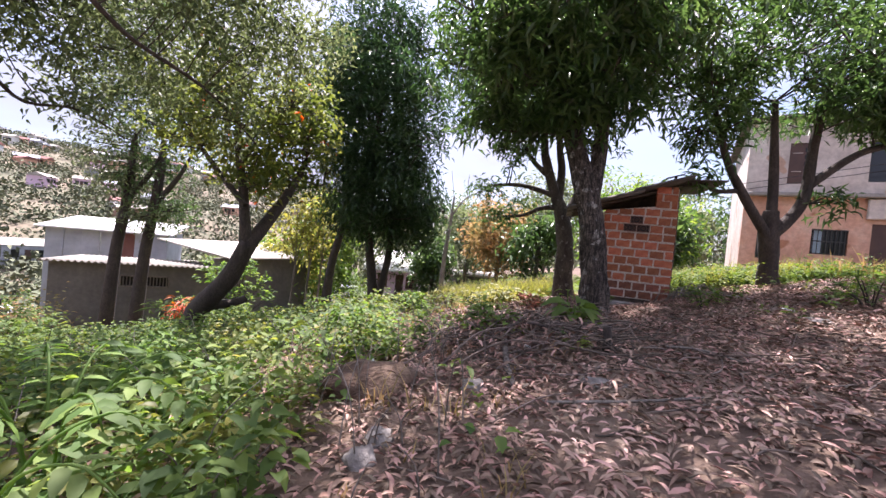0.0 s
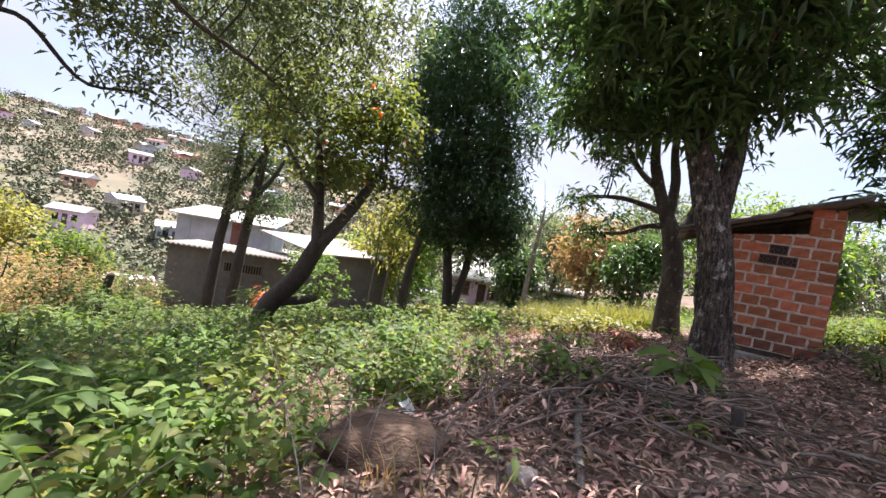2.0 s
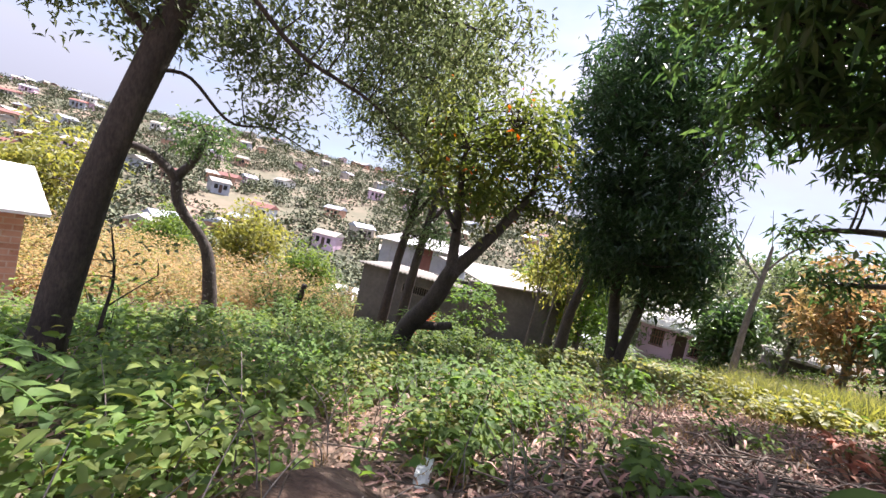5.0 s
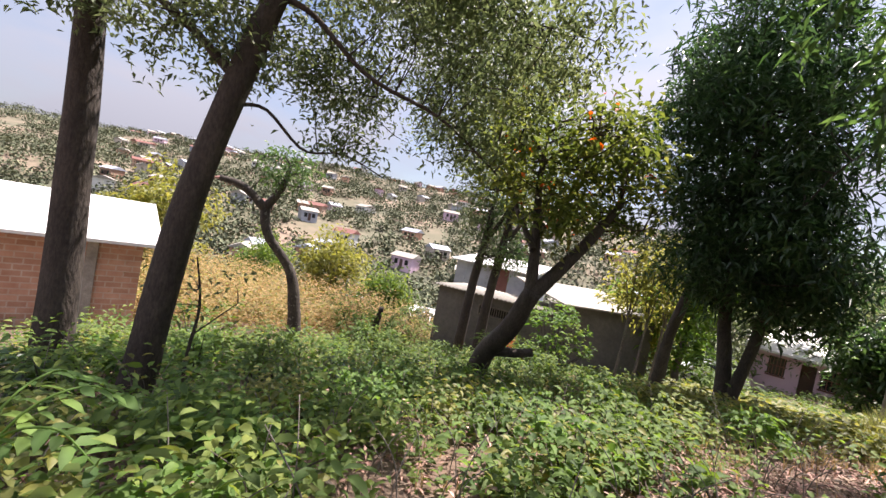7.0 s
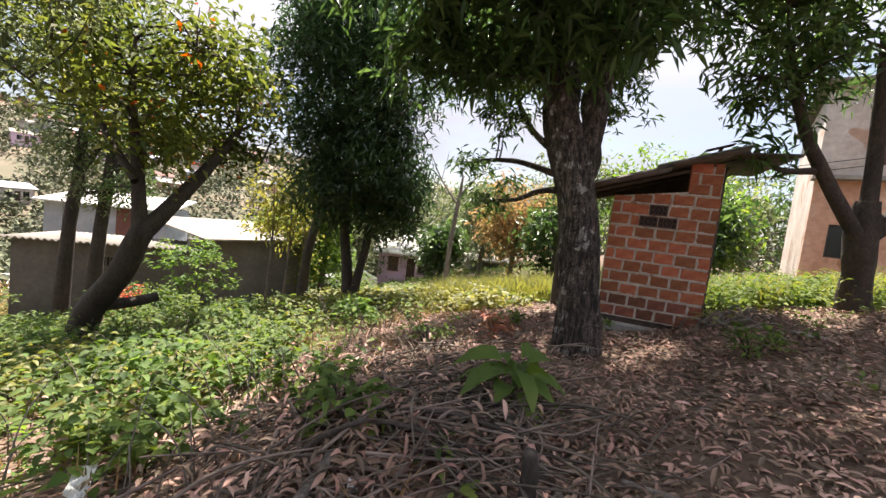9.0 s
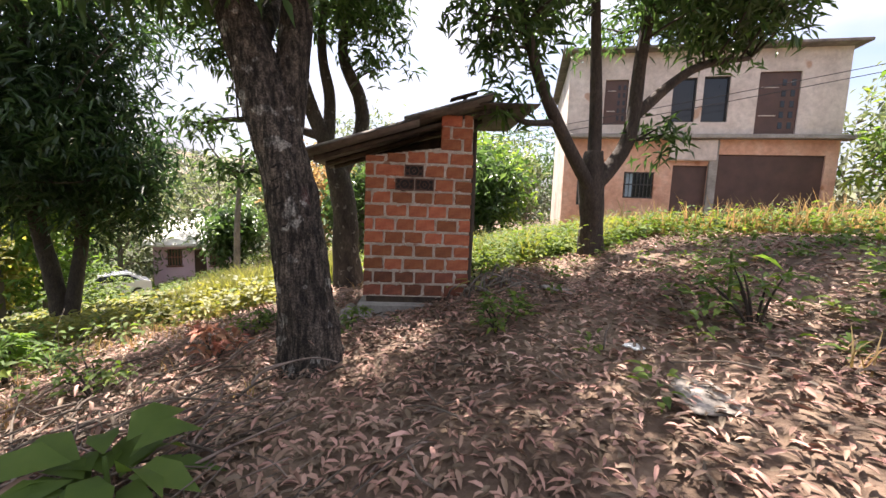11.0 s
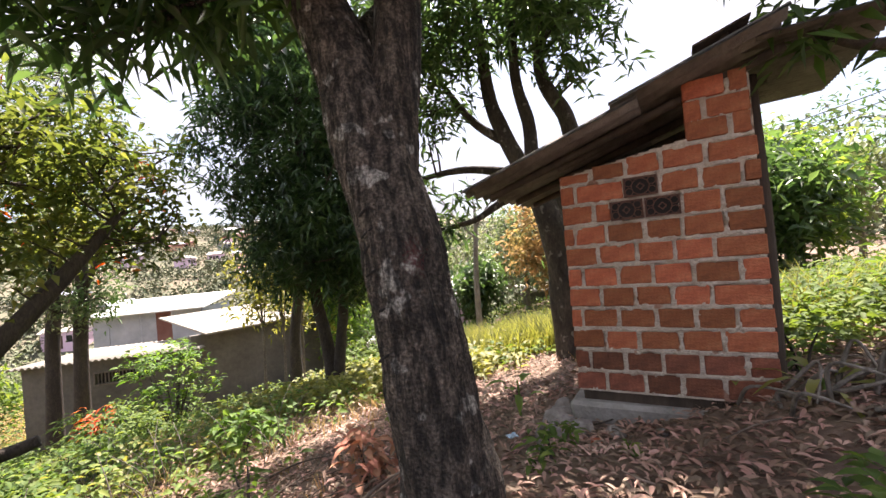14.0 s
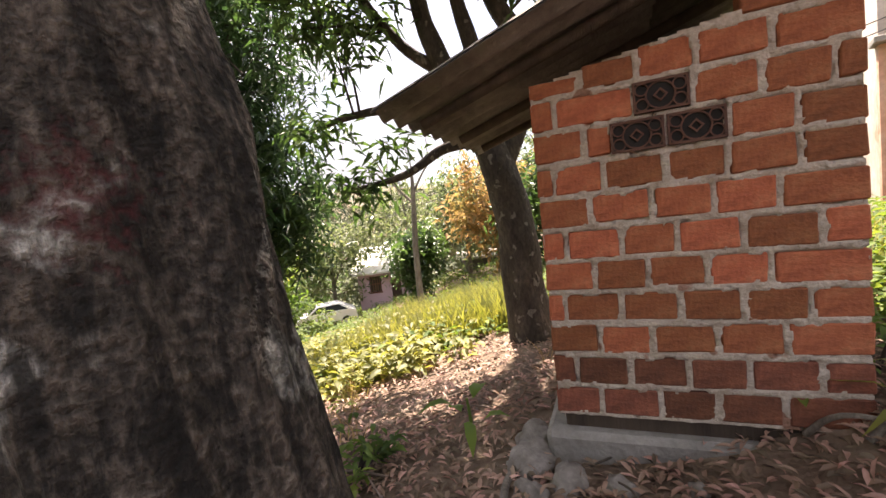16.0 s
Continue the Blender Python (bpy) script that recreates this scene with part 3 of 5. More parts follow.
for j in range(nv):
    for i in range(nu):
        x, z = W * i / nu, Z0 + H2 * j / nv
        if z > wall_top(x) - 0.01 and x < 0.89:
            continue
        o = j * (nu + 1) + i
        F.append((o, o + 1, o + nu + 2, o + nu + 1))
link("mortar_joints", V, F, MORTAR, shed, smooth=True)


def ring(bm, cx, cz, r, rr, y0, y1, n=14):
    a = [[bm.verts.new((cx + q * math.cos(2 * math.pi * k / n), y, cz + q * math.sin(2 * math.pi * k / n))) for k in range(n)] for q, y in ((r, y0), (rr, y0), (rr, y1), (r, y1))]
    for j in range(4):
        for k in range(n):
            bm.faces.new((a[j][k], a[j][(k + 1) % n], a[(j + 1) % 4][(k + 1) % n], a[(j + 1) % 4][k]))


for s, c in VENTS:
    z = Z0 + c * COURSE + 0.012
    h, w = COURSE - 0.022, 0.222
    # near-black sheet behind the grille paints the shade of the holes
    v = part("vent_block", box((s, 0.004, z), (s + w, 0.011, z + h)), DARK, shed, "pierced ventilation block, near-black sheet for the shade inside")
    bm = bmesh.new()
    for lo, hi in (((s, z), (s + w, z + 0.01)), ((s, z + h - 0.01), (s + w, z + h)), ((s, z), (s + 0.01, z + h)), ((s + w - 0.01, z), (s + w, z + h))):
        add_box(bm, (lo[0], -0.012, lo[1]), (hi[0], 0.012, hi[1]))
    for cx in (s + 0.036, s + w - 0.036):
        for cz in (z + 0.036, z + h - 0.036):
            ring(bm, cx, cz, 0.029, 0.023, -0.01, 0.011)
    ring(bm, s + w / 2, z + h / 2, 0.062, 0.055, -0.008, 0.011, 18)
    ring(bm, s + w / 2, z + h / 2, 0.03, 0.02, -0.008, 0.011, 4)
    part("vent_grid", bm, VENT_CLAY, v)


# ---- two-storey house ----
TH = pose(16.3, 13.1, 0.33, 0, 0, -31)
house = empty("two_storey_house", TH, "two-storey house, salmon plaster below and bare plaster above", "house")
XL, XR = -5.7, 2.65
holes_low = [(-5.2, -4.75, 1.5, 2.5), (-3.65, -2.68, 1.8, 2.7), (-2.12, -1.05, 0.6, 2.95), (-0.8, 2.3, 0.6, 3.33)]
holes_up = [(-4.5, -3.75, 4.3, 5.8), (-2.35, -1.62, 4.38, 5.82), (-1.42, -0.64, 4.38, 5.85), (0.18, 1.36, 3.98, 5.95)]


def holed_wall(name, x0, x1, z0, z1, holes, th, material, parent):
    """A wall with openings through it, as upright strips."""
    bm = bmesh.new()
    xs = sorted({x0, x1, *[h[0] for h in holes], *[h[1] for h in holes]})
    for a, b in zip(xs, xs[1:]):
        hh = sorted([h for h in holes if h[0] <= a + 1e-6 and h[1] >= b - 1e-6], key=lambda h: h[2])
        z = z0
        for h in hh:
            if h[2] > z + 1e-4:
                add_box(bm, (a, 0, z), (b, th, h[2]))
            z = h[3]
        if z < z1:
            add_box(bm, (a, 0, z), (b, th, z1))
    bmesh.ops.remove_doubles(bm, verts=bm.verts, dist=0.0005)
    return part(name, bm, material, parent)


holed_wall("lower_wall", XL, XR, 0.2, 3.86, holes_low, 0.2, PLASTER_LOW, house)
holed_wall("upper_wall", XL, XR, 3.95, 6.66, holes_up, 0.2, PLASTER_UP, house)
part("ledge", box((XL - 0.1, -0.28, 3.82), (XR + 0.35, 0.3, 3.96), 0.02), CONCRETE, house)
part("side_wall", box((XL, 0.2, 0.2), (XL + 0.2, 7, 6.6)), PLASTER_UP, house)
part("side_wall", box((XR - 0.2, 0.2, 0.2), (XR, 7, 6.6)), PLASTER_UP, house)
part("back_wall", box((XL, 6.8, 0.2), (XR, 7, 6.6)), PLASTER_UP, house)
part("roof", box((XL - 0.3, -0.4, 6.67), (XR + 0.25, 7.3, 6.76), 0.01), ROOFSHEET, house)
part("column", box((-1.05, -0.12, 0.3), (-0.8, 0.0, 3.8), 0.01), CONCRETE, house)
part("beam_bracket", box((-2.3, -0.14, 3.1), (-0.85, 0.0, 3.8), 0.03), PLASTER_UP, house)
part("board_door", box((-2.12, 0.06, 0.6), (-1.05, 0.1, 2.95)), DOORBROWN, house, "dark brown boarded doorway")
part("garage_door", box((-0.8, 0.06, 0.6), (2.3, 0.1, 3.33)), DOORBROWN, house, "dark brown wide boarded opening")
for a, b, c, d in holes_up[1:3] + holes_low[:1]:
    w = part("window", box((a, 0.12, c), (b, 0.15, d)), GLASS_DARK, house, "dark empty window")
    bm = bmesh.new()
    for lo, hi in (((a, c), (a + 0.04, d)), ((b - 0.04, c), (b, d)), ((a, c), (b, c + 0.04)), ((a, d - 0.04), (b, d))):
        add_box(bm, (lo[0], 0.06, lo[1]), (hi[0], 0.12, hi[1]))
    part("window_frame", bm, IRON, w)
for a, b, c, d in (holes_up[0], holes_up[3]):
    dd = part("panel_door", box((a, 0.06, c), (b, 0.1, d)), DOORBROWN, house, "brown wooden door with glazed slots")
    for q in range(5):
        for e in (0.58, 0.8):
            x = a + (b - a) * e
            z = c + (d - c) * (0.1 + 0.17 * q)
            part("glazed_slot", box((x, 0.045, z), (x + (b - a) * 0.1, 0.062, z + (d - c) * 0.1)), GLASS_DARK, dd)
    for z in (0.3, 0.75):
        part("rail", box((a + 0.1, 0.04, c + (d - c) * z), (a + (b - a) * 0.5, 0.062, c + (d - c) * z + 0.025)), PLASTER_UP, dd)
a, b, c, d = holes_low[1]
w = part("grille_window", box((a, 0.13, c), (b, 0.16, d)), GLASS_DARK, house, "window with iron bars and pale curtain")
part("curtain", box((a + 0.06, 0.1, c + 0.05), (a + 0.3, 0.13, d - 0.05)), TARP, w)
for k in range(8):
    x = a + (b - a) * (k + 0.5) / 8
    part("bar", box((x - 0.01, 0.02, c), (x + 0.01, 0.04, d)), IRON, w)
for z in (c, (c + d) / 2, d - 0.04):
    part("bar", box((a, 0.0, z), (b, 0.02, z + 0.04)), IRON, w)

# ---- pink house ----
PH = pose(-5.15, 29.4, -0.32, 0, 0, 10) @ Matrix.Scale(1.17, 4)
pink = empty("pink_house", PH, "small pink-painted house with a white metal roof", "house")
pz = -2.6
holed_wall("front_wall", 0, 3.3, pz - 1, -0.72, [(0.55, 1.15, -1.75, -0.95), (1.65, 2.15, pz - 0.2, -0.98), (2.3, 3.0, -1.8, -0.98)], 0.18, PINK, pink)
part("side_wall", box((0, 0.18, pz - 1), (0.18, 4.5, -0.72)), PINK, pink)
part("side_wall", box((3.12, 0.18, pz - 1), (3.3, 4.5, -0.72)), PINK, pink)
bm = bmesh.new()
vs = [bm.verts.new(p) for p in ((-0.35, -0.45, -0.78), (3.65, -0.45, -0.78), (3.65, 4.9, 0.25), (-0.35, 4.9, 0.25), (-0.35, -0.45, -0.68), (3.65, -0.45, -0.68), (3.65, 4.9, 0.35), (-0.35, 4.9, 0.35))]
for q in ((3, 2, 1, 0), (4, 5, 6, 7), (0, 1, 5, 4), (1, 2, 6, 5), (2, 3, 7, 6), (3, 0, 4, 7)):
    bm.faces.new([vs[i] for i in q])
part("roof", bm, WHITE, pink)
for a, b, c, d in ((0.55, 1.15, -1.75, -0.95), (2.3, 3.0, -1.8, -0.98)):
    w = part("window", box((a, 0.1, c), (b, 0.13, d)), GLASS_DARK, pink)
    for k in range(5):
        x = a + (b - a) * (k + 0.5) / 5
        part("bar", box((x - 0.015, -0.02, c), (x + 0.015, 0.01, d)), RUST, w)
    part("bar", box((a - 0.05, -0.03, c - 0.06), (b + 0.05, 0.0, c)), RUST, w)
    part("bar", box((a - 0.05, -0.03, (c + d) / 2), (b + 0.05, 0.0, (c + d) / 2 + 0.04)), RUST, w)
part("door", box((1.65, 0.1, pz - 0.2), (2.15, 0.14, -0.98)), DOORBROWN, pink)
part("porch_post", box((3.5, -0.4, pz - 1), (3.56, -0.34, -0.75)), IRON, pink)
annex = empty("tan_shack", pose(1.2, 31.5, -0.3, 0, 0, 8), "low shack with a weathered tan roof behind shrubs", "shed")
part("wall", box((0, 0, -3.5), (3.6, 4, -0.9)), GREYWALL, annex)
part("roof", box((-0.3, -0.4, -0.9), (3.9, 4.3, -0.75), 0.02), TANROOF, annex)

# ---- grey walled house ----
grey = empty("grey_house", pose(-12.0, 14.2, -0.33, 0, 0, 25), "low grey rendered house with corrugated and tan roofs", "house")
holed_wall("long_wall", -1.1, 4.0, -3.6, -0.3, [(0.9, 2.3, -1.05, -0.72)], 0.2, GREYWALL, grey)
part("side_wall", box((-1.1, 0.2, -3.6), (-0.9, 3.2, -0.45)), GREYWALL, grey)
# the vent's inner shade, painted as a near-black panel behind the bars
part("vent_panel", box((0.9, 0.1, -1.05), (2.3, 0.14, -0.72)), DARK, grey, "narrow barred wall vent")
for k in range(14):
    part("vent_bar", box((0.93 + 0.1 * k, 0.04, -1.05), (0.96 + 0.1 * k, 0.08, -0.72)), BARK_PALE, grey)
for lo, hi in (((0.85, -1.1), (2.35, -1.05)), ((0.85, -0.72), (2.35, -0.67)), ((0.85, -1.05), (0.9, -0.72)), ((2.3, -1.05), (2.35, -0.72))):
    part("vent_frame", box((lo[0], -0.04, lo[1]), (hi[0], 0.0, hi[1])), BARK_PALE, grey)
V, F = [], []
for k in range(201):
    x = -1.3 + 5.4 * k / 200
    w = 0.035 * math.sin(2 * math.pi * x / 0.18)
    V += [(x, -0.3, -0.24 + w), (x, 3.4, -0.38 + w), (x, -0.3, -0.265 + w), (x, 3.4, -0.405 + w)]
for k in range(200):
    o = 4 * k
    F += [(o, o + 4, o + 5, o + 1), (o + 2, o + 3, o + 7, o + 6), (o, o + 2, o + 6, o + 4)]
link("corrugated_roof", V, F, TANROOF, grey, smooth=True)
grey2 = empty("grey_annex", pose(-8.45, 15.95, 0.04, 0, 0, 65), "grey rendered annex with a tan sheet roof", "house")
part("front_wall", box((-0.25, 0, -4.2), (4.6, 0.2, -0.25)), GREYWALL, grey2)
part("side_wall", box((4.4, 0.2, -4.2), (4.6, 4, -0.25)), GREYWALL, grey2)
bm = box((0.1, -0.35, -0.26), (4.9, 4.4, -0.2), 0.0)
for v in bm.verts:
    v.co.z += 0.08 * (v.co.y + 0.35)
part("roof", bm, TANROOF, grey2)

tin = empty("tin_shed", pose(-20.0, 20.6, -1.1, 0, 0, 24) @ Matrix.Scale(1.24, 4), "shed of pale tin sheets with a rusty door sheet", "shed")
for k in range(7):
    part("sheet", box((k * 0.6, 0.02 * (k % 2), -3), (k * 0.6 + 0.59, 0.03 + 0.02 * (k % 2), 0.95), 0.003), RUST if k == 4 else TIN, tin)
part("side_sheet", box((0, 0.06, -3), (0.05, 3.5, 0.95)), TIN, tin)
part("side_sheet", box((4.15, 0.06, -3), (4.2, 3.5, 0.95)), TIN, tin)
bm = box((-0.25, -0.35, 0.96), (4.45, 3.8, 1.02))
for v in bm.verts:
    v.co.z += 0.1 * (v.co.y + 0.3)
part("roof", bm, WHITE, tin)

# ---- pale brick building with the white roof ----
BB = pose(-11.1, -6.0, 0, 0, 0, 89)
barn = empty("brick_building", BB, "long pale brick building with a white sheet roof", "building")
part("wall", box((0, 0, -4.5), (9.0, 0.2, -0.05)), BRICK_FAR, barn)
part("side_wall", box((8.8, 0.2, -4.5), (9.0, 6, 0.05)), BRICK_FAR, barn)
for k in range(5):
    part("pillar", box((1.0 + 1.75 * k, -0.08, -4.5), (1.2 + 1.75 * k, -0.003, 0.0), 0.01), CONCRETE, barn)
bm = box((-0.4, -0.4, 0.02), (9.35, 6.5, 0.09), 0.0)
for v in bm.verts:
    v.co.z += 0.085 * (v.co.y + 0.4)
part("roof", bm, WHITE, barn)

# ---- trees ----
mango = "mango tree with dark trunk and dense drooping dark leaves"
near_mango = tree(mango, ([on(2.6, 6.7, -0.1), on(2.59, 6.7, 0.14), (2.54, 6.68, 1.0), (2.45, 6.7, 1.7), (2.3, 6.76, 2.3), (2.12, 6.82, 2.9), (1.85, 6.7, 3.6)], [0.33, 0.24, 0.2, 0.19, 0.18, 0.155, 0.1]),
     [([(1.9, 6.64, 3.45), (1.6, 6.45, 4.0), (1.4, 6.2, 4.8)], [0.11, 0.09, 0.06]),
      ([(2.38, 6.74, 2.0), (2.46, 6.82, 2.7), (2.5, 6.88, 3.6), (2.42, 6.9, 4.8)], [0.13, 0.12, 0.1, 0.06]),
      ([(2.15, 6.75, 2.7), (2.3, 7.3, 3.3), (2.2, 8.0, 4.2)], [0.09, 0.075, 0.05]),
      # this limb and the next are added to carry the shading clumps overhead
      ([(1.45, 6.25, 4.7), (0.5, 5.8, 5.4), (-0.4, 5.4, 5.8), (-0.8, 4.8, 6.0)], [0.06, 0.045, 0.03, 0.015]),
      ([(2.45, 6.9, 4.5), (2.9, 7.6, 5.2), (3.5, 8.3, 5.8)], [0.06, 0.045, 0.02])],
     # last three clumps are added high overhead only to shade the ground
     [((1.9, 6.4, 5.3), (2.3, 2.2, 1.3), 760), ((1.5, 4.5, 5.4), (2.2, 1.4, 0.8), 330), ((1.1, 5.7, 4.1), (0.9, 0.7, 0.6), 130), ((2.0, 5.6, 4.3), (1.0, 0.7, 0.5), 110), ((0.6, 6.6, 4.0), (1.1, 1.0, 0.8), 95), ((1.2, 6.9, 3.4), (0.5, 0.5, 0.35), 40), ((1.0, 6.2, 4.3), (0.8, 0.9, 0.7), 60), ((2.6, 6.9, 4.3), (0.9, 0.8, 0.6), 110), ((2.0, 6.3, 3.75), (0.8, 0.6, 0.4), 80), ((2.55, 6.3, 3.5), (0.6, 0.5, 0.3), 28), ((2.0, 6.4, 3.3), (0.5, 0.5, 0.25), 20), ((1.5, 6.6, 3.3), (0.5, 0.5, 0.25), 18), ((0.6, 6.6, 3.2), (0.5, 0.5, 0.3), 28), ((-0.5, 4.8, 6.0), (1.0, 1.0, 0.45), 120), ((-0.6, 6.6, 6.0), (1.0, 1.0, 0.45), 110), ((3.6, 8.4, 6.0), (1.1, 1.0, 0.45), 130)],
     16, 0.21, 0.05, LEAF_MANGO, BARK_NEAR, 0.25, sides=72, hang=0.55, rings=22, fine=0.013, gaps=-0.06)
foot = np.array(on(2.6, 6.7, -0.1))
# cuts are near-black tubes on the bark, their inner shade as colour
for z, mid, ln in ((1.92, 238, 26), (1.83, 240, 30), (1.77, 241, 22), (1.66, 241, 34), (1.49, 243, 36), (1.3, 246, 28)):
    c = np.array((2.45 + 0.045 * (1.7 - z), 6.7, z))
    path = [c + 0.197 * np.array((math.cos(radians(mid + ln * q)), math.sin(radians(mid + ln * q)), 0.25 * q)) - foot for q in (-0.5, -0.2, 0.2, 0.5)]
    link("bark_cut", *tube_arrays(path, [0.003, 0.008, 0.007, 0.002], 6), DARK, near_mango, "dark slit cut into the bark", True)
tree(mango, ([on(3.34, 10.85, -0.1), (3.28, 10.85, 0.8), (3.25, 10.85, 1.5), (3.12, 10.85, 2.15), (2.9, 10.85, 2.7)], [0.3, 0.23, 0.21, 0.2, 0.15]),
     [([(2.98, 10.85, 2.5), (2.62, 10.8, 3.35), (2.45, 10.8, 4.0), (2.4, 10.8, 5.2)], [0.14, 0.12, 0.1, 0.06]),
      ([(2.95, 10.85, 2.6), (2.98, 10.9, 3.4), (2.85, 10.9, 4.2), (2.9, 10.9, 5.6)], [0.12, 0.1, 0.08, 0.05]),
      ([(3.15, 10.88, 2.1), (3.52, 11.0, 2.9), (3.5, 11.0, 3.5), (3.2, 11.0, 4.35), (3.6, 11.0, 5.8)], [0.14, 0.13, 0.12, 0.09, 0.06]),
      ([(3.02, 10.8, 2.45), (2.55, 10.8, 2.4), (2.08, 10.8, 2.17), (1.5, 10.8, 2.08)], [0.08, 0.06, 0.045, 0.02]),
      ([(2.85, 10.85, 2.75), (2.1, 10.85, 2.92), (1.5, 10.8, 2.9), (1.05, 10.8, 2.8)], [0.08, 0.055, 0.04, 0.02]),
      ([(2.7, 10.85, 3.2), (2.2, 10.85, 3.6), (1.8, 10.8, 4.2)], [0.08, 0.06, 0.04])],
     [((2.2, 10.6, 6.6), (3.0, 2.4, 2.1), 800), ((1.7, 10.6, 3.8), (0.6, 0.5, 0.45), 45), ((1.4, 10.5, 4.5), (1.0, 0.8, 0.55), 120), ((3.75, 10.6, 4.3), (0.6, 0.5, 0.5), 45), ((2.6, 10.4, 4.9), (1.3, 0.8, 0.6), 150), ((0.9, 10.2, 5.2), (1.2, 1.0, 0.8), 110), ((3.7, 10.8, 5.3), (1.0, 1.0, 0.8), 100),
      ((1.5, 10.8, 2.08), (0.35, 0.3, 0.14), 16), ((1.1, 10.8, 2.78), (0.35, 0.3, 0.16), 18), ((1.9, 10.8, 2.5), (0.3, 0.2, 0.15), 6)],
     14, 0.2, 0.05, LEAF_MANGO, BARK, 0.2, sides=20, rings=8)
tree(mango, ([on(6.55, 8.32, -0.1), (6.48, 8.27, 1.5), (6.38, 8.2, 2.0), (6.37, 8.2, 2.5)], [0.22, 0.165, 0.18, 0.13]),
     [([(6.3, 8.15, 2.0), (5.75, 8.1, 2.7), (5.3, 8.0, 3.3), (4.9, 7.9, 4.2)], [0.095, 0.085, 0.07, 0.045]),
      ([(6.35, 8.15, 2.0), (6.35, 8.2, 3.0), (6.2, 8.2, 4.6)], [0.11, 0.09, 0.06]),
      ([(6.4, 8.15, 2.05), (6.85, 8.1, 2.7), (6.95, 8.1, 3.8), (7.0, 8.0, 4.8)], [0.12, 0.105, 0.09, 0.06]),
      ([(6.9, 8.1, 3.0), (7.7, 7.9, 3.7), (8.5, 7.7, 3.9)], [0.09, 0.06, 0.03]),
      ([(5.6, 8.1, 2.8), (5.1, 8.0, 2.75), (4.7, 7.9, 2.9)], [0.05, 0.035, 0.015])],
     [((6.5, 8.1, 5.7), (3.1, 2.3, 1.6), 850), ((5.0, 8.0, 5.0), (1.5, 1.2, 0.8), 150), ((4.9, 7.8, 3.9), (0.9, 0.8, 0.6), 90), ((8.3, 7.8, 4.5), (1.1, 1.0, 0.6), 150), ((8.6, 7.6, 5.6), (1.8, 1.6, 0.9), 260), ((7.6, 7.5, 4.5), (1.3, 0.9, 0.5), 130), ((4.75, 7.9, 2.95), (0.35, 0.3, 0.2), 14), ((7.2, 7.9, 2.75), (0.3, 0.3, 0.3), 12)],
     14, 0.2, 0.048, LEAF_MANGO, BARK_DARK, 0.2, sides=18, rings=8, gaps=-0.15)
tree("dense dark mango tree with a forked trunk", ([on(-2.0, 13.4, -0.1), (-2.1, 13.4, -0.2), (-2.3, 13.4, 1.0), (-2.4, 13.4, 3), (-2.3, 13.4, 6)], [0.2, 0.15, 0.13, 0.12, 0.07]),
     [([on(-1.95, 13.4, 0.1), (-1.72, 13.4, 0.1), (-1.62, 13.5, 1.2), (-1.5, 13.4, 3)], [0.15, 0.12, 0.11, 0.09])],
     [((-2.0, 13.4, 2.6), (2.1, 1.9, 1.7), 650), ((-2.4, 13.4, 5.4), (2.5, 2.2, 2.6), 950), ((-1.0, 13.2, 1.7), (1.0, 1.0, 0.9), 90), ((-2.6, 13.4, 8), (1.7, 1.5, 1.6), 200)],
     16, 0.24, 0.055, LEAF_DARK, BARK_DARK, 0.08, spread=0.16, hang=0.5, gaps=-0.45)
tree("slender dark tree trunk beside shrubs", ([on(-3.9, 14.6, -0.1), (-3.8, 14.6, 0.0), (-3.5, 14.7, 2), (-3.4, 14.8, 5)], [0.19, 0.14, 0.12, 0.07]), [], [((-3.5, 15, 6.5), (1.6, 1.4, 1.8), 200)], 14, 0.24, 0.055, LEAF_DARK, BARK_DARK, 0.08)
tree("leaning tree with a sparse crown of broad yellow-green leaves", ([on(-5.0, 8.4, -0.1), (-4.65, 8.3, -0.6), (-4.0, 8.15, 0.15), (-3.65, 8.15, 0.9)], [0.25, 0.2, 0.18, 0.16]),
     [([(-3.7, 8.15, 0.8), (-3.4, 8.9, 1.75), (-3.25, 9.7, 2.75)], [0.14, 0.11, 0.06]),
      ([(-3.7, 8.15, 0.7), (-3.85, 8.2, 1.8), (-4.1, 8.3, 2.8), (-4.2, 8.4, 3.8)], [0.12, 0.09, 0.06, 0.03]),
      ([(-3.7, 8.0, 1.6), (-4.5, 8.3, 2.3), (-5.2, 8.5, 3.0)], [0.06, 0.05, 0.025]),
      ([(-4.5, 8.3, -0.45), (-4.2, 8.7, -0.42), (-4.0, 8.95, -0.35)], [0.1, 0.09, 0.08])],
     [((-4.1, 8.3, 3.6), (1.7, 1.4, 1.0), 300), ((-3.3, 9.3, 3.7), (1.0, 1.0, 0.8), 90), ((-3.7, 10.0, 3.1), (1.2, 1.3, 1.1), 190), ((-4.6, 9.6, 2.6), (0.8, 0.8, 0.6), 70), ((-5.2, 8.5, 3.1), (0.9, 0.8, 0.7), 60), ((-3.8, 8.3, 2.3), (0.9, 0.7, 0.5), 60)],
     9, 0.16, 0.08, LEAF_OLIVE, BARK_DARK, 0.4, spread=0.16, hang=0.15, gaps=-0.25, extra=[("red_foliage", LEAF_RED, 0.03, 0.16, 0.07)])
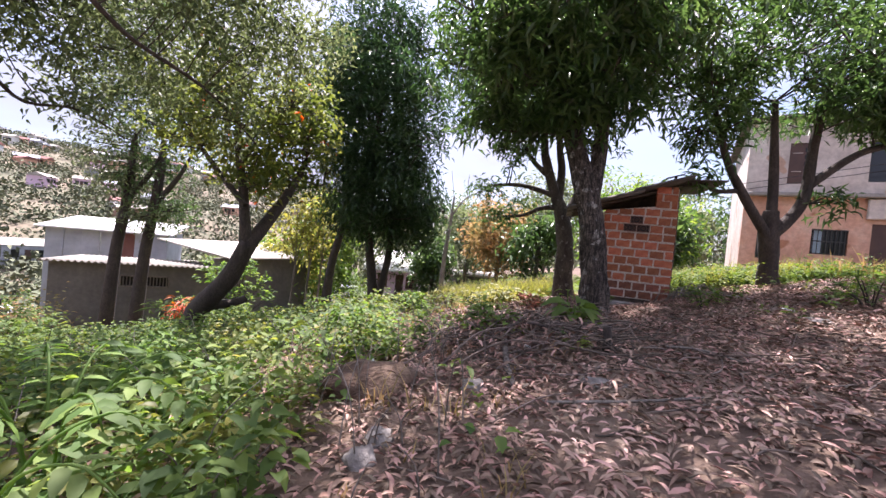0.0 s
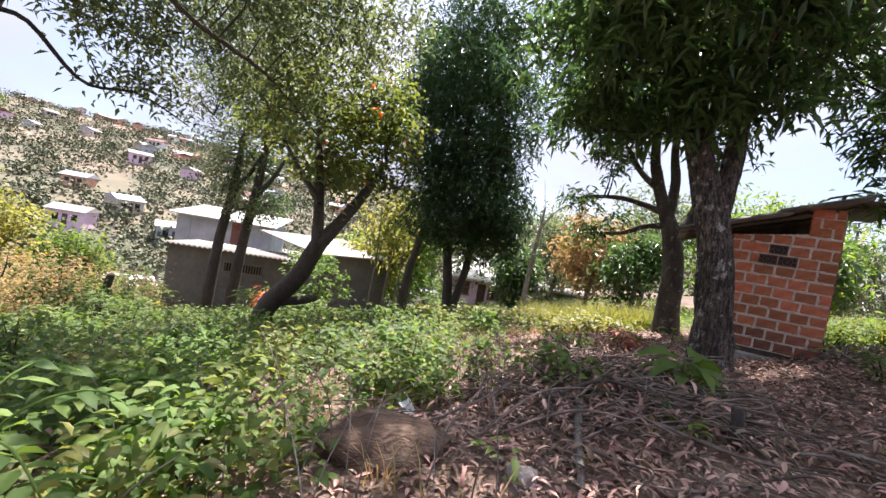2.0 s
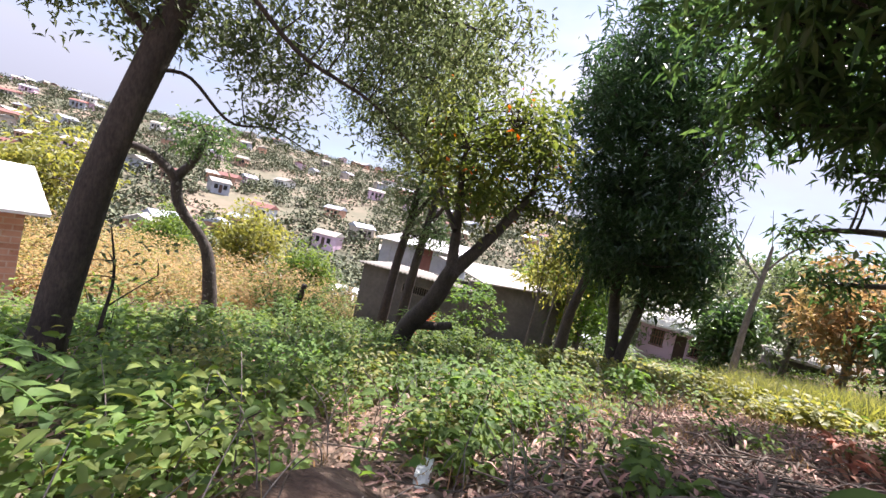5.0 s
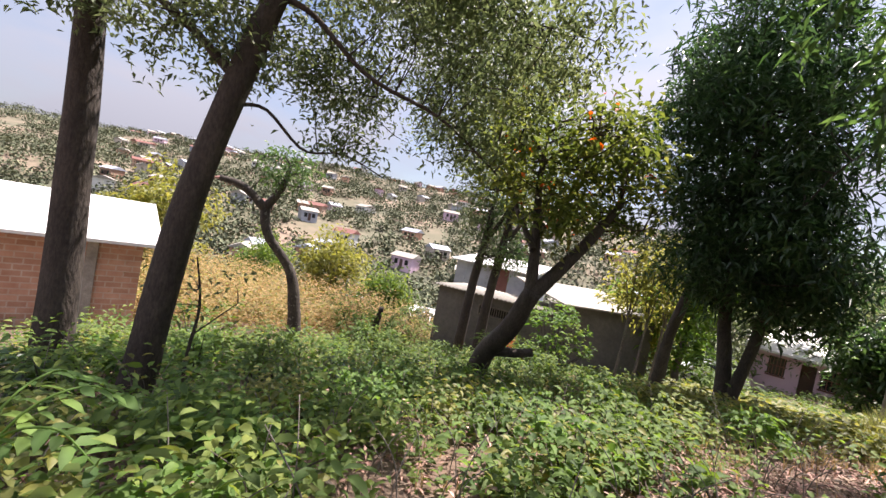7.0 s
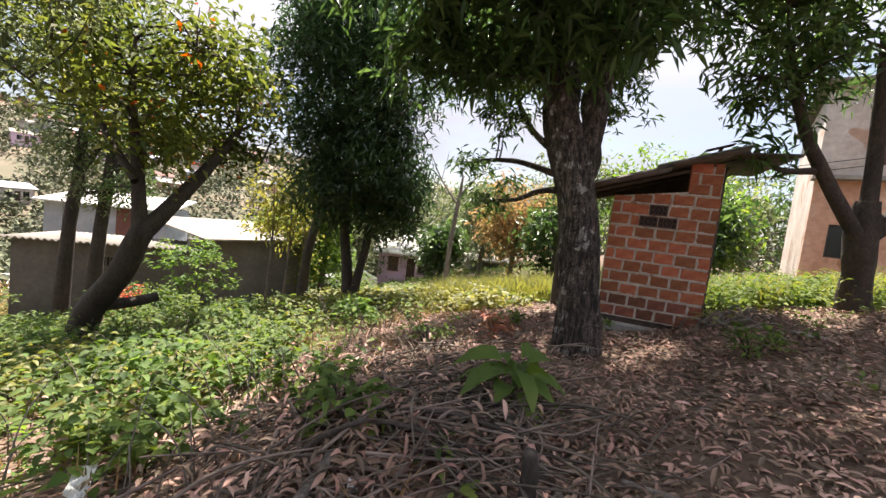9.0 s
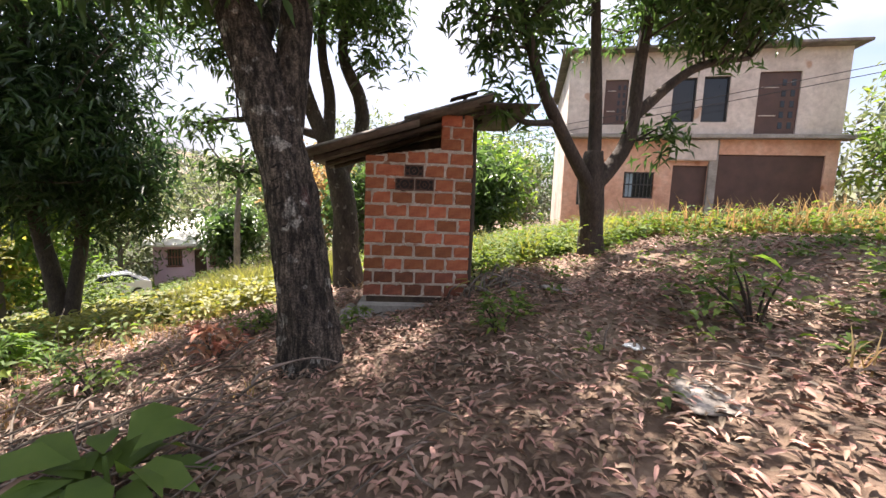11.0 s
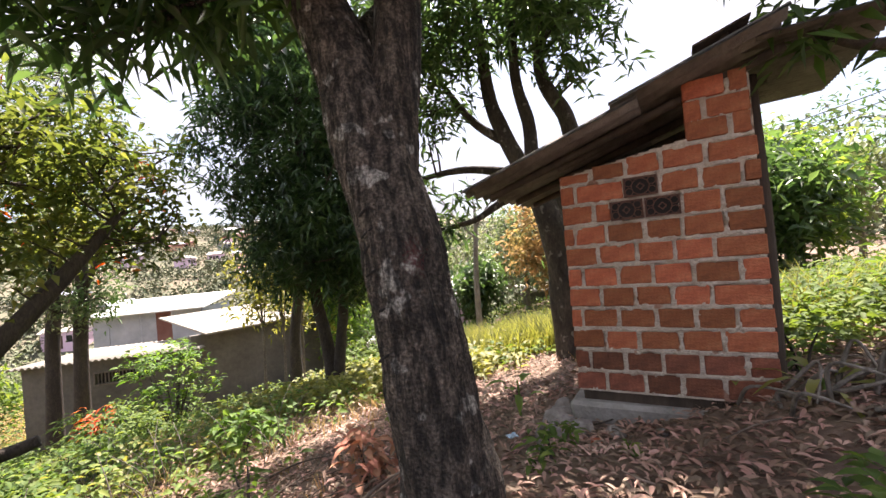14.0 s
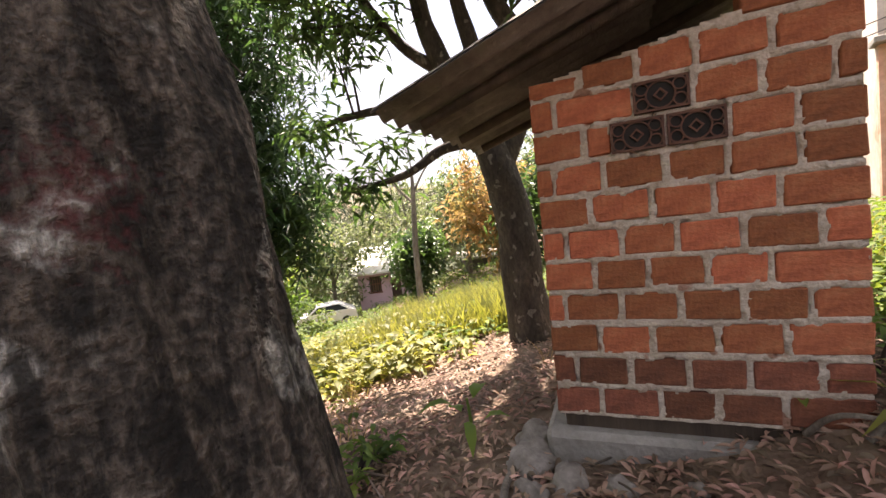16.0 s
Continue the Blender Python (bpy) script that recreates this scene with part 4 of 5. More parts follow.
for x, y, h in ((-10.2, 12.8, 0.0), (-9.4, 12.95, 0.3)):
    tree("slim twin-trunk tree with dark leaves", ([on(x, y, -0.1), (x + 0.2, y, 0.2), (x + 0.45, y, 2.0 + h), (x + 0.5, y, 3.6)], [0.2, 0.16, 0.13, 0.07]),
         [([(x + 0.4, y, 1.6), (x + 1.0, y, 2.4), (x + 1.4, y, 3.2)], [0.09, 0.07, 0.03])],
         [((x + 0.4, y, 4.6), (2.1, 1.8, 1.9), 420), ((x + 0.2, y, 2.4), (1.2, 1.0, 0.8), 110), ((x + 1.0, y, 1.35), (0.9, 0.8, 0.55), 70), ((x + 0.2, y - 0.3, 7.2), (2.0, 1.7, 1.4), 200)],
         12, 0.17, 0.05, LEAF_GREY if h == 0 else LEAF_MANGO, BARK_DARK, 0.2, spread=0.2)
tree("leaning dark tree with fine feathery foliage", ([on(-3.95, 2.77, -0.1), (-3.92, 2.8, -0.1), (-3.82, 2.92, 1.3), (-3.65, 3.15, 2.6), (-3.5, 3.35, 3.6), (-3.2, 3.6, 4.9)], [0.2, 0.15, 0.14, 0.125, 0.105, 0.06]),
     [([(-3.68, 3.1, 2.4), (-3.75, 3.45, 2.5), (-3.75, 3.9, 2.2), (-3.6, 4.3, 2.25), (-3.5, 4.8, 2.1)], [0.022, 0.018, 0.015, 0.011, 0.005]),
      ([(-3.52, 3.32, 3.5), (-3.4, 3.65, 3.45), (-3.1, 4.2, 3.0), (-2.7, 4.9, 2.75), (-2.4, 5.6, 2.3)], [0.036, 0.03, 0.024, 0.017, 0.008]),
      ([(-3.5, 3.35, 3.6), (-3.0, 4.6, 4.0), (-2.2, 5.8, 3.9)], [0.04, 0.028, 0.014]),
      ([(-3.64, 3.16, 2.65), (-4.2, 2.4, 3.3), (-4.6, 1.6, 3.2)], [0.05, 0.035, 0.015])],
     [((-3.4, 3.8, 4.6), (2.0, 2.2, 0.9), 420), ((-2.5, 5.3, 3.7), (1.1, 1.3, 0.75), 210), ((-4.3, 5.8, 4.9), (1.5, 1.5, 0.9), 260), ((-4.0, 3.0, 3.1), (0.7, 0.8, 0.45), 90), ((-4.1, 4.3, 3.2), (0.8, 0.8, 0.45), 110), ((-4.7, 6.2, 3.6), (0.9, 0.9, 0.8), 130), ((-2.6, 5.3, 2.6), (0.5, 0.6, 0.35), 30), ((-4.4, 1.7, 3.6), (0.8, 0.8, 0.6), 60), ((-3.6, 4.3, 2.3), (0.3, 0.5, 0.25), 14)],
     34, 0.085, 0.034, LEAF_GREY, BARK_DARK, 0.5, spread=0.13, hang=0.35, twig=0.005, gaps=-0.2)
tree("tall dark straight trunk with fine foliage", ([on(-5.25, 2.07, -0.1), (-5.2, 2.03, 1.0), (-5.1, 1.96, 3.0), (-5.0, 1.9, 5)], [0.2, 0.16, 0.14, 0.1]),
     [([(-5.1, 1.96, 3.0), (-4.8, 2.2, 3.6), (-4.4, 2.6, 3.9)], [0.05, 0.04, 0.02])],
     [((-4.9, 1.7, 4.8), (1.8, 1.7, 0.9), 200), ((-5.0, 2.0, 3.5), (0.9, 0.8, 0.4), 40)], 34, 0.075, 0.03, LEAF_GREY, BARK_DARK, 0.4, spread=0.15, twig=0.005)
tree("pollarded pale trunk with a few leafy shoots", ([on(-9.1, 6.2, -0.1), (-9.1, 6.1, -1.0), (-9.2, 5.85, 0.0), (-9.4, 5.25, 0.8), (-9.45, 5.1, 1.45)], [0.2, 0.15, 0.115, 0.105, 0.11]),
     [([(-9.45, 5.1, 1.4), (-9.6, 4.6, 1.8), (-9.7, 4.1, 1.9)], [0.11, 0.09, 0.075]), ([(-9.45, 5.1, 1.4), (-9.3, 5.35, 1.9), (-9.2, 5.45, 2.5)], [0.11, 0.085, 0.04])],
     [((-9.2, 5.45, 2.4), (0.7, 0.8, 0.6), 90)], 14, 0.14, 0.05, LEAF_MANGO, BARK, 0.4)

# ---- foliage helpers for low plants ----
def long_leaves(pos, dirs, length, width, droop=0.35, fold=0.2, curl=0.0):
    """Leaves with a midrib and two cross rows, eight corners and eight triangles each."""
    n = len(pos)
    d = dirs / np.maximum(np.linalg.norm(dirs, axis=1, keepdims=True), 1e-6)
    up = np.array((0, 0, 1.0)) + rng.normal(0, 0.3, (n, 3))
    side = np.cross(d, up)
    side /= np.maximum(np.linalg.norm(side, axis=1, keepdims=True), 1e-6)
    nor = np.cross(side, d)
    L = (length * rng.uniform(0.65, 1.3, n))[:, None]
    W = (width * rng.uniform(0.7, 1.25, n))[:, None]
    dz = np.array((0, 0, 1.0))
    c1, c2, tip = pos + d * L * 0.3 + nor * L * curl, pos + d * L * 0.65 + nor * L * curl * 1.2 - dz * L * droop * 0.35, pos + d * L - dz * L * droop
    V = np.stack([pos, c1 + side * W * 0.45 + nor * W * fold, c1, c1 - side * W * 0.45 + nor * W * fold,
                  c2 + side * W * 0.42 + nor * W * fold, c2, c2 - side * W * 0.42 + nor * W * fold, tip], 1)
    b = np.arange(n)[:, None] * 8
    F = np.concatenate([b + q for q in ((0, 1, 2), (0, 2, 3), (1, 4, 5), (1, 5, 2), (2, 5, 6), (2, 6, 3), (4, 7, 5), (5, 7, 6))], 1).reshape(-1, 3)
    return V.reshape(-1, 3), F


def gz(xy):
    return np.array([ground_z(x, y) for x, y in xy])


def join(parts):
    V, F, o = [], [], 0
    for v, f in parts:
        V.append(v)
        F.append(f + o)
        o += len(v)
    return np.concatenate(V), np.concatenate(F)


def plants(xy, h, per, length, width, spread=0.35, droop=0.3, rise=0.35):
    """Low leafy plants: leaves up a stem from each place, h high."""
    n = len(xy)
    z = gz(xy)
    hh = np.repeat(h, per)
    u = rng.uniform(0.08, 1.0, n * per)
    p = np.empty((n * per, 3))
    a = rng.uniform(0, 2 * math.pi, n * per)
    r = spread * hh * rng.uniform(0, 1, n * per)
    p[:, 0] = np.repeat(xy[:, 0], per) + r * np.cos(a)
    p[:, 1] = np.repeat(xy[:, 1], per) + r * np.sin(a)
    p[:, 2] = np.repeat(z, per) + hh * u
    d = np.stack([np.cos(a), np.sin(a), rng.normal(rise, 0.3, n * per)], 1)
    return long_leaves(p, d, length, width, droop)


def blades(xy, h, per, width, lean=0.35):
    """Grass: tapering bent blades."""
    n = len(xy) * per
    q = np.repeat(xy, per, 0) + rng.normal(0, 0.05, (n, 2))
    p = np.column_stack([q, np.repeat(gz(xy), per)])
    a = rng.uniform(0, 2 * math.pi, n)
    d = np.stack([np.cos(a) * lean, np.sin(a) * lean, np.ones(n)], 1)
    H = np.repeat(h, per) * rng.uniform(0.6, 1.2, n)
    side = np.stack([-np.sin(a), np.cos(a), np.zeros(n)], 1) * width
    m = p + d * (H * 0.55)[:, None]
    t = p + d * H[:, None] * np.array((1.5, 1.5, 0.92))
    V = np.stack([p - side, p + side, m - side * 0.7, m + side * 0.7, t], 1)
    b = np.arange(n)[:, None] * 5
    F = np.concatenate([b + k for k in ((0, 1, 3), (0, 3, 2), (2, 3, 4))], 1).reshape(-1, 3)
    return V.reshape(-1, 3), F


def weed_density(x, y):
    left = 1 - smooth(-1.3, 0.0, x - 0.10 * (y - 4))
    far = smooth(8.6, 9.6, y) * (1 - smooth(0.3, 1.5, x - 0.2 * (y - 9)) * (1 - smooth(13, 16, y)))
    right = smooth(4.9, 6.0, x) * smooth(2.5, 4.5, y) * 0.55 + smooth(4.7, 5.4, x) * smooth(8.2, 9.2, y)
    thin = 0.5 if (y > 7.5 and y < 13 and x > -4) else 1.0
    patch = 0.42 + 1.7 * noise.noise(Vector((x * 1.1, y * 1.1, 9))) + 0.5 * noise.noise(Vector((x * 3, y * 3, 2)))
    return min(1.0, max(left * thin, far * thin * 0.8, right, 0.03) * min(max(patch, 0.06), 1))


def scatter(n, x0, x1, y0, y1, dens):
    xy = np.column_stack([rng.uniform(x0, x1, n), rng.uniform(y0, y1, n)])
    return xy[np.array([rng.random() < dens(x, y) for x, y in xy])]


# ---- leaf litter, sticks ----
xy = scatter(104000, -3, 9, -1.2, 12, lambda x, y: (1 - 0.75 * (1 - smooth(-1.2, 0.1, x - 0.1 * (y - 4)))) * (1 - 0.6 * smooth(5.2, 7, x)) * (1 - 0.5 * smooth(8.5, 11, y)))
a = rng.uniform(0, 2 * math.pi, len(xy))
V, F = long_leaves(np.column_stack([xy, gz(xy) + rng.uniform(0.0, 0.05, len(xy))]), np.stack([np.cos(a), np.sin(a), rng.normal(0.03, 0.22, len(xy))], 1), 0.078, 0.023, 0.05, 0.3, 0.05)
tagged(fast_mesh("leaf_litter", V, F, LITTER), "thick litter of dry brown mango leaves", "leaf litter", kind="stuff")
TWIGS = mat("dry_twig", [(0.07, 0.052, 0.04), (0.22, 0.175, 0.14)], 6, 0.9, 0.5, rand="island", rspread=0.3)
st = []
for k in range(420):
    x, y = (rng.uniform(-0.6, 6), rng.uniform(1.2, 10)) if k < 240 else (rng.normal(1.1, 0.55), rng.normal(4.5, 0.5))
    an, ln = rng.uniform(0, 6.28), rng.uniform(0.15, 0.6) * (1 if k < 240 else 1.5)
    p0, p1 = np.array(on(x, y, 0.02)), np.array(on(x + ln * math.cos(an), y + ln * math.sin(an), rng.uniform(0.02, 0.08 if k < 240 else 0.22)))
    th = 1 if k < 240 else rng.uniform(0.6, 1.3)
    st.append(([p0, (p0 + p1) / 2 + rng.normal(0, 0.025, 3), p1], [0.007 * th, 0.006 * th, 0.003]))
for k in range(420):
    x, y = rng.normal(1.05, 0.55), rng.normal(5.3, 0.8)
    an, ln = rng.normal(0.4, 0.9), rng.uniform(0.2, 0.9)
    p0, p1 = np.array(on(x, y, rng.uniform(0.0, 0.2))), np.array(on(x + ln * math.cos(an), y + ln * math.sin(an), rng.uniform(0.03, 0.26)))
    th = rng.uniform(0.5, 1.7)
    st.append(([p0, (p0 + p1) / 2 + rng.normal(0, 0.05, 3), p1], [0.007 * th, 0.006 * th, 0.003]))
tagged(tubes("fallen_twigs", st, TWIGS, None, 5), "scattered dry twigs on the leaf litter", "twigs", kind="stuff")


def stick(label, path, r0, r1, material=BARK_PALE, name="fallen_branch"):
    o = Vector(path[0])
    e = empty(name, Matrix.Translation(o), label, "branch")
    v, f = tube_arrays([tuple(Vector(p) - o) for p in path], list(np.linspace(r0, r1, len(path))), 8, 0.15, r0 * 99)
    link("stem", v, f, material, e, smooth=True)
    return e


stick("pale bent fallen branch on the leaf litter", [on(1.5, 5.3, 0.14), on(1.68, 5.0, 0.12), on(1.84, 4.6, 0.08), on(1.97, 4.15, 0.04)], 0.03, 0.022)
stick("pale bent fallen branch on the leaf litter", [on(0.85, 4.3, 0.06), on(0.8, 3.8, 0.05), on(0.78, 3.3, 0.03)], 0.03, 0.02)
stick("dark thin branch over the brush heap", [on(0.9, 4.75, 0.08), on(1.4, 4.6, 0.16), on(1.95, 4.55, 0.1)], 0.014, 0.01, BARK_DARK)
stick("dark thin branch over the brush heap", [on(0.6, 4.2, 0.06), on(1.0, 4.35, 0.2), on(1.6, 4.35, 0.1), on(2.1, 4.2, 0.04)], 0.016, 0.008, BARK_DARK)
stick("fallen branch on the path beside the shed", [on(2.95, 7.5, 0.04), on(2.9, 7.9, 0.05), on(3.0, 8.25, 0.04)], 0.02, 0.016)
stick("thin pale branch on the leaf litter", [on(2.3, 4.4, 0.03), on(2.6, 4.1, 0.05), on(2.75, 3.7, 0.02)], 0.014, 0.01)
stick("thin pale branch on the leaf litter", [on(0.9, 2.9, 0.03), on(1.4, 2.75, 0.06), on(1.9, 2.8, 0.03)], 0.012, 0.008)
stick("short cut wooden stake standing in the litter", [on(1.8, 4.15, -0.1), on(1.8, 4.15, 0.12), on(1.79, 4.16, 0.27)], 0.042, 0.036, BARK, "stake")
ROTTEN = mat("rotten_wood", [(0.05, 0.03, 0.02), (0.12, 0.075, 0.05), (0.2, 0.14, 0.095)], 3, 0.95, 1.0, 9, 25, mapping=(1, 3, 1), grain=0.45)


def rock(label, x, y, s, flat=0.6, material=STONE, sink=0.3, name="rock", seed=0):
    bm = bmesh.new()
    bmesh.ops.create_icosphere(bm, subdivisions=3, radius=1)
    for v in bm.verts:
        k = 1 + 0.38 * noise.noise(v.co * 1.3 + Vector((seed, x, y))) + 0.22 * noise.noise(v.co * 4 + Vector((seed, x, y)))
        v.co = Vector((v.co.x * k * s[0], v.co.y * k * s[1], v.co.z * k * s[0] * flat))
    o = part(name, bm, material, None, "", True)
    o.location = on(x, y, s[0] * flat * (1 - 2 * sink) * 0.5)
    o.rotation_euler = (0, 0, seed)
    return tagged(o, label, "rock")


tagged(rock("rotten brown stump crumbling into the earth", -0.3, 3.35, (0.36, 0.24), 0.42, ROTTEN, 0.38, "rotten_stump", 0.4), category="stump")
rock("grey rounded stone in the leaf litter", 0.48, 3.3, (0.1, 0.08), 0.7, seed=1)
rock("grey rounded stone in the leaf litter", -0.15, 2.35, (0.09, 0.08), 0.8, seed=2)
rock("grey rounded stone in the leaf litter", -0.1, 2.6, (0.08, 0.09), 0.8, seed=3)
rock("flat pale stone slab on the litter", 4.35, 4.75, (0.2, 0.15), 0.1, seed=4)
rock("flat pale stone slab on the litter", 5.1, 6.9, (0.26, 0.14), 0.07, seed=5)
rock("flat pale stone slab on the litter", 1.45, 3.25, (0.2, 0.1), 0.15, seed=6)
rock("flat pale stone slab on the litter", 4.9, 7.6, (0.12, 0.1), 0.18, seed=7)
for k, (x, y, s) in enumerate(((3.05, 8.2, 0.14), (3.2, 8.0, 0.1), (3.42, 7.95, 0.07), (3.1, 8.45, 0.12), (3.7, 7.85, 0.05), (3.02, 7.95, 0.08))):
    rock("rough grey foundation stone at the shed's foot", x, y, (s, s * 0.8), 0.8, seed=10 + k)
rock("broken clay block lump in the soil", 3.28, 7.78, (0.06, 0.04), 0.6, BRICK, seed=20)


def flat_bit(name, label, x, y, w, h, material, turn, cat):
    bm = bmesh.new()
    bmesh.ops.create_grid(bm, x_segments=5, y_segments=4, size=0.5)
    for v in bm.verts:
        v.co = Vector((v.co.x * w, v.co.y * h, 0.02 * noise.noise(v.co * 5 + Vector((x, y, 0)))))
    bmesh.ops.solidify(bm, geom=bm.faces[:], thickness=0.006)
    o = part(name, bm, material)
    o.matrix_world = pose(x, y, ground_z(x, y) + 0.055, 6, 5, turn)
    return tagged(o, label, cat)


flat_bit("plastic_scrap", "crumpled pale plastic scrap on leaf litter", 4.45, 5.3, 0.12, 0.09, PAPER, 20, "litter")
flat_bit("plastic_scrap", "crumpled pale plastic scrap on leaf litter", 2.72, 7.85, 0.08, 0.05, TARP, 50, "litter")
flat_bit("plastic_cup", "small crushed white cup in the litter", 1.03, 4.1, 0.06, 0.05, PAPER, 10, "litter")
flat_bit("plank", "short pale board lying in the weeds", -0.42, 4.2, 0.3, 0.1, PAPER, -55, "plank")

for k in range(14):
    x, y = 4.55 + rng.normal(0, 0.22), 7.75 + rng.normal(0, 0.2)
    stick("dry broken stalk lying by the shed corner", [on(x, y, 0.02), on(x + rng.uniform(-0.1, 0.3), y + rng.uniform(-0.25, 0.1), rng.uniform(0.1, 0.25)), on(x + rng.uniform(0.0, 0.5), y + rng.uniform(-0.4, 0.1), 0.05)], 0.014, 0.006, BARK_PALE)["group"] = "dry stalks"

# curled dead foliage on the brush heap
xy = np.column_stack([rng.normal(1.05, 0.6, 2600), rng.normal(5.2, 0.85, 2600)])
a = rng.uniform(0, 2 * math.pi, len(xy))
V, F = long_leaves(np.column_stack([xy, gz(xy) + np.abs(rng.normal(0.05, 0.07, len(xy)))]), np.stack([np.cos(a), np.sin(a), rng.normal(0.2, 0.5, len(xy))], 1), 0.12, 0.026, 0.1, 0.3, 0.12)
tagged(fast_mesh("dead_brush", V, F, LITTER), "heap of curled dead leaves and cut brush", "brush", kind="stuff")

# ---- weeds and grass ----
xy = scatter(8000, -9, 9, 0.2, 13, weed_density)
near = (np.hypot(xy[:, 0] - 1.2, xy[:, 1] - 2.6) > 0.9)
xy = xy[near]
h = rng.uniform(0.08, 0.36, len(xy)) * np.array([1 + 0.7 * noise.noise(Vector((x * 0.9, y * 0.9, 3))) for x, y in xy]) * np.where(xy[:, 0] > 4.5, 1.2, 1.0) * np.where((xy[:, 1] > 7) & (xy[:, 0] > -4) & (xy[:, 0] < 4), 0.6, 1.0)
V, F = plants(xy, h, 13, 0.085, 0.04, 0.6)
tagged(fast_mesh("weeds", V, F, LEAF_WEED), "dense green broad-leaved weeds covering the slope", "weeds", kind="stuff")
xy = scatter(3600, -8, 0.5, 1.0, 12, weed_density)
V, F = plants(xy, rng.uniform(0.1, 0.5, len(xy)), 9, 0.1, 0.055, 0.7)
tagged(fast_mesh("bright_weeds", V, F, LEAF_BRIGHT), "bright sunlit green weeds on the slope", "weeds", kind="stuff")
xy = scatter(2600, -7, 9, 0.5, 14, lambda x, y: 0.3 * (1 - 0.93 * smooth(0.2, 1.2, x)) + 0.6 * smooth(6.5, 8, y) * (1 - smooth(1.0, 2.4, x)))
V, F = blades(xy, rng.uniform(0.08, 0.3, len(xy)), 9, 0.005, 0.5)
tagged(fast_mesh("dry_grass", V, F, LEAF_STRAW), "thin dry straw-coloured grass among the weeds", "grass", kind="stuff")
xy = scatter(2600, -8, 1.0, 1.0, 11, weed_density)
V, F = plants(xy, rng.uniform(0.05, 0.3, len(xy)), 8, 0.1, 0.03, 0.8, 0.5)
tagged(fast_mesh("withered_weeds", V, F, LITTER), "withered brown weeds among the green", "weeds", kind="stuff")
xy = scatter(1500, -8, -0.5, 1.5, 9.5, lambda x, y: 1.0 if noise.noise(Vector((x * 0.9, y * 0.9, 6))) > 0.08 else 0.08)
V, F = plants(xy, rng.uniform(0.3, 0.75, len(xy)), 20, 0.1, 0.045, 0.45)
tagged(fast_mesh("tall_weeds", V, F, LEAF_WEED), "tall leafy green weeds standing in clumps", "weeds", kind="stuff")
xy = scatter(900, -8, -0.6, 1.8, 9.5, lambda x, y: 1.0 if noise.noise(Vector((x * 0.8, y * 0.8, 16))) > 0.14 else 0.04)
V, F = plants(xy, rng.uniform(0.25, 0.6, len(xy)), 22, 0.085, 0.05, 0.5)
tagged(fast_mesh("sunlit_tall_weeds", V, F, LEAF_YELLOW), "tall yellow-green weeds standing in clumps", "weeds", kind="stuff")
st = []
for x, y in scatter(900, -8, 0.4, 1.8, 9.5, lambda x, y: 0.8):
    an, hh, z = rng.uniform(0, 6.28), rng.uniform(0.2, 0.65), ground_z(x, y)
    st.append(([(x, y, z - 0.02), (x + 0.15 * hh * math.cos(an), y + 0.15 * hh * math.sin(an), z + hh * 0.6), (x + 0.5 * hh * math.cos(an), y + 0.5 * hh * math.sin(an), z + hh)], [0.005, 0.004, 0.002]))
tagged(tubes("dry_stalks", st, BARK_PALE, None, 4), "thin pale dead stalks among the weeds", "stalks", kind="stuff")
# wider slope beyond
xy = scatter(9000, -34, 10, 9, 34, lambda x, y: 0.9 if y > 11 or x < -8 else 0.0)
V, F = plants(xy, rng.uniform(0.12, 0.4, len(xy)), 10, 0.16, 0.07, 0.8)
tagged(fast_mesh("slope_weeds", V, F, LEAF_WEED), "green weeds covering the lower slope", "weeds", kind="stuff")
xy = scatter(1500, 0.3, 3.6, 11.8, 17, lambda x, y: 0.9)
V, F = blades(xy, rng.uniform(0.25, 0.75, len(xy)), 9, 0.011, 0.35)
tagged(fast_mesh("yellow_grass", V, F, LEAF_YELLOW), "tall sunlit yellow-green grass", "grass", kind="stuff")
xy = scatter(1500, -3.5, 2.5, 10.5, 16, lambda x, y: 0.9 if noise.noise(Vector((x, y, 0))) > -0.1 else 0.15)
V, F = plants(xy, rng.uniform(0.12, 0.5, len(xy)), 12, 0.16, 0.08, 0.7)
tagged(fast_mesh("sunlit_weeds", V, F, LEAF_YELLOW), "sunlit yellow-green weeds below the path", "weeds", kind="stuff")
# bank before the two-storey house
xy = scatter(2600, 4.9, 16, 8.6, 12.5, lambda x, y: 0.9 if y + 0.5 * (x - 6) < 12.2 and (x - 6.4) ** 2 + (y - 8.1) ** 2 > 0.25 else 0)
V, F = plants(xy, rng.uniform(0.15, 0.5, len(xy)), 14, 0.12, 0.05, 0.6)
tagged(fast_mesh("bank_shrubs", V, F, LEAF_WEED), "green shrubs on the bank before the house", "shrubs", kind="stuff")
xy = scatter(900, 5.2, 16, 8.8, 12, lambda x, y: 0.8 if y + 0.5 * (x - 6) < 11.5 else 0)
V, F = blades(xy, rng.uniform(0.3, 0.65, len(xy)), 12, 0.009, 0.4)
tagged(fast_mesh("bank_grass", V, F, LEAF_YELLOW), "tall yellow-green grass on the bank", "grass", kind="stuff")
xy = scatter(420, 7.5, 16, 6.0, 9.6, lambda x, y: 0.9 if abs(y - (9.4 - 0.35 * (x - 7.5))) < 0.8 else 0)
V, F = plants(xy, rng.uniform(0.2, 0.55, len(xy)), 18, 0.14, 0.05, 0.6)
tagged(fast_mesh("hedge_growth", V, F, LEAF_WEED), "rank green growth along the house yard", "shrubs", kind="stuff")
V, F = blades(xy, rng.uniform(0.45, 0.75, len(xy)), 7, 0.013, 0.3)
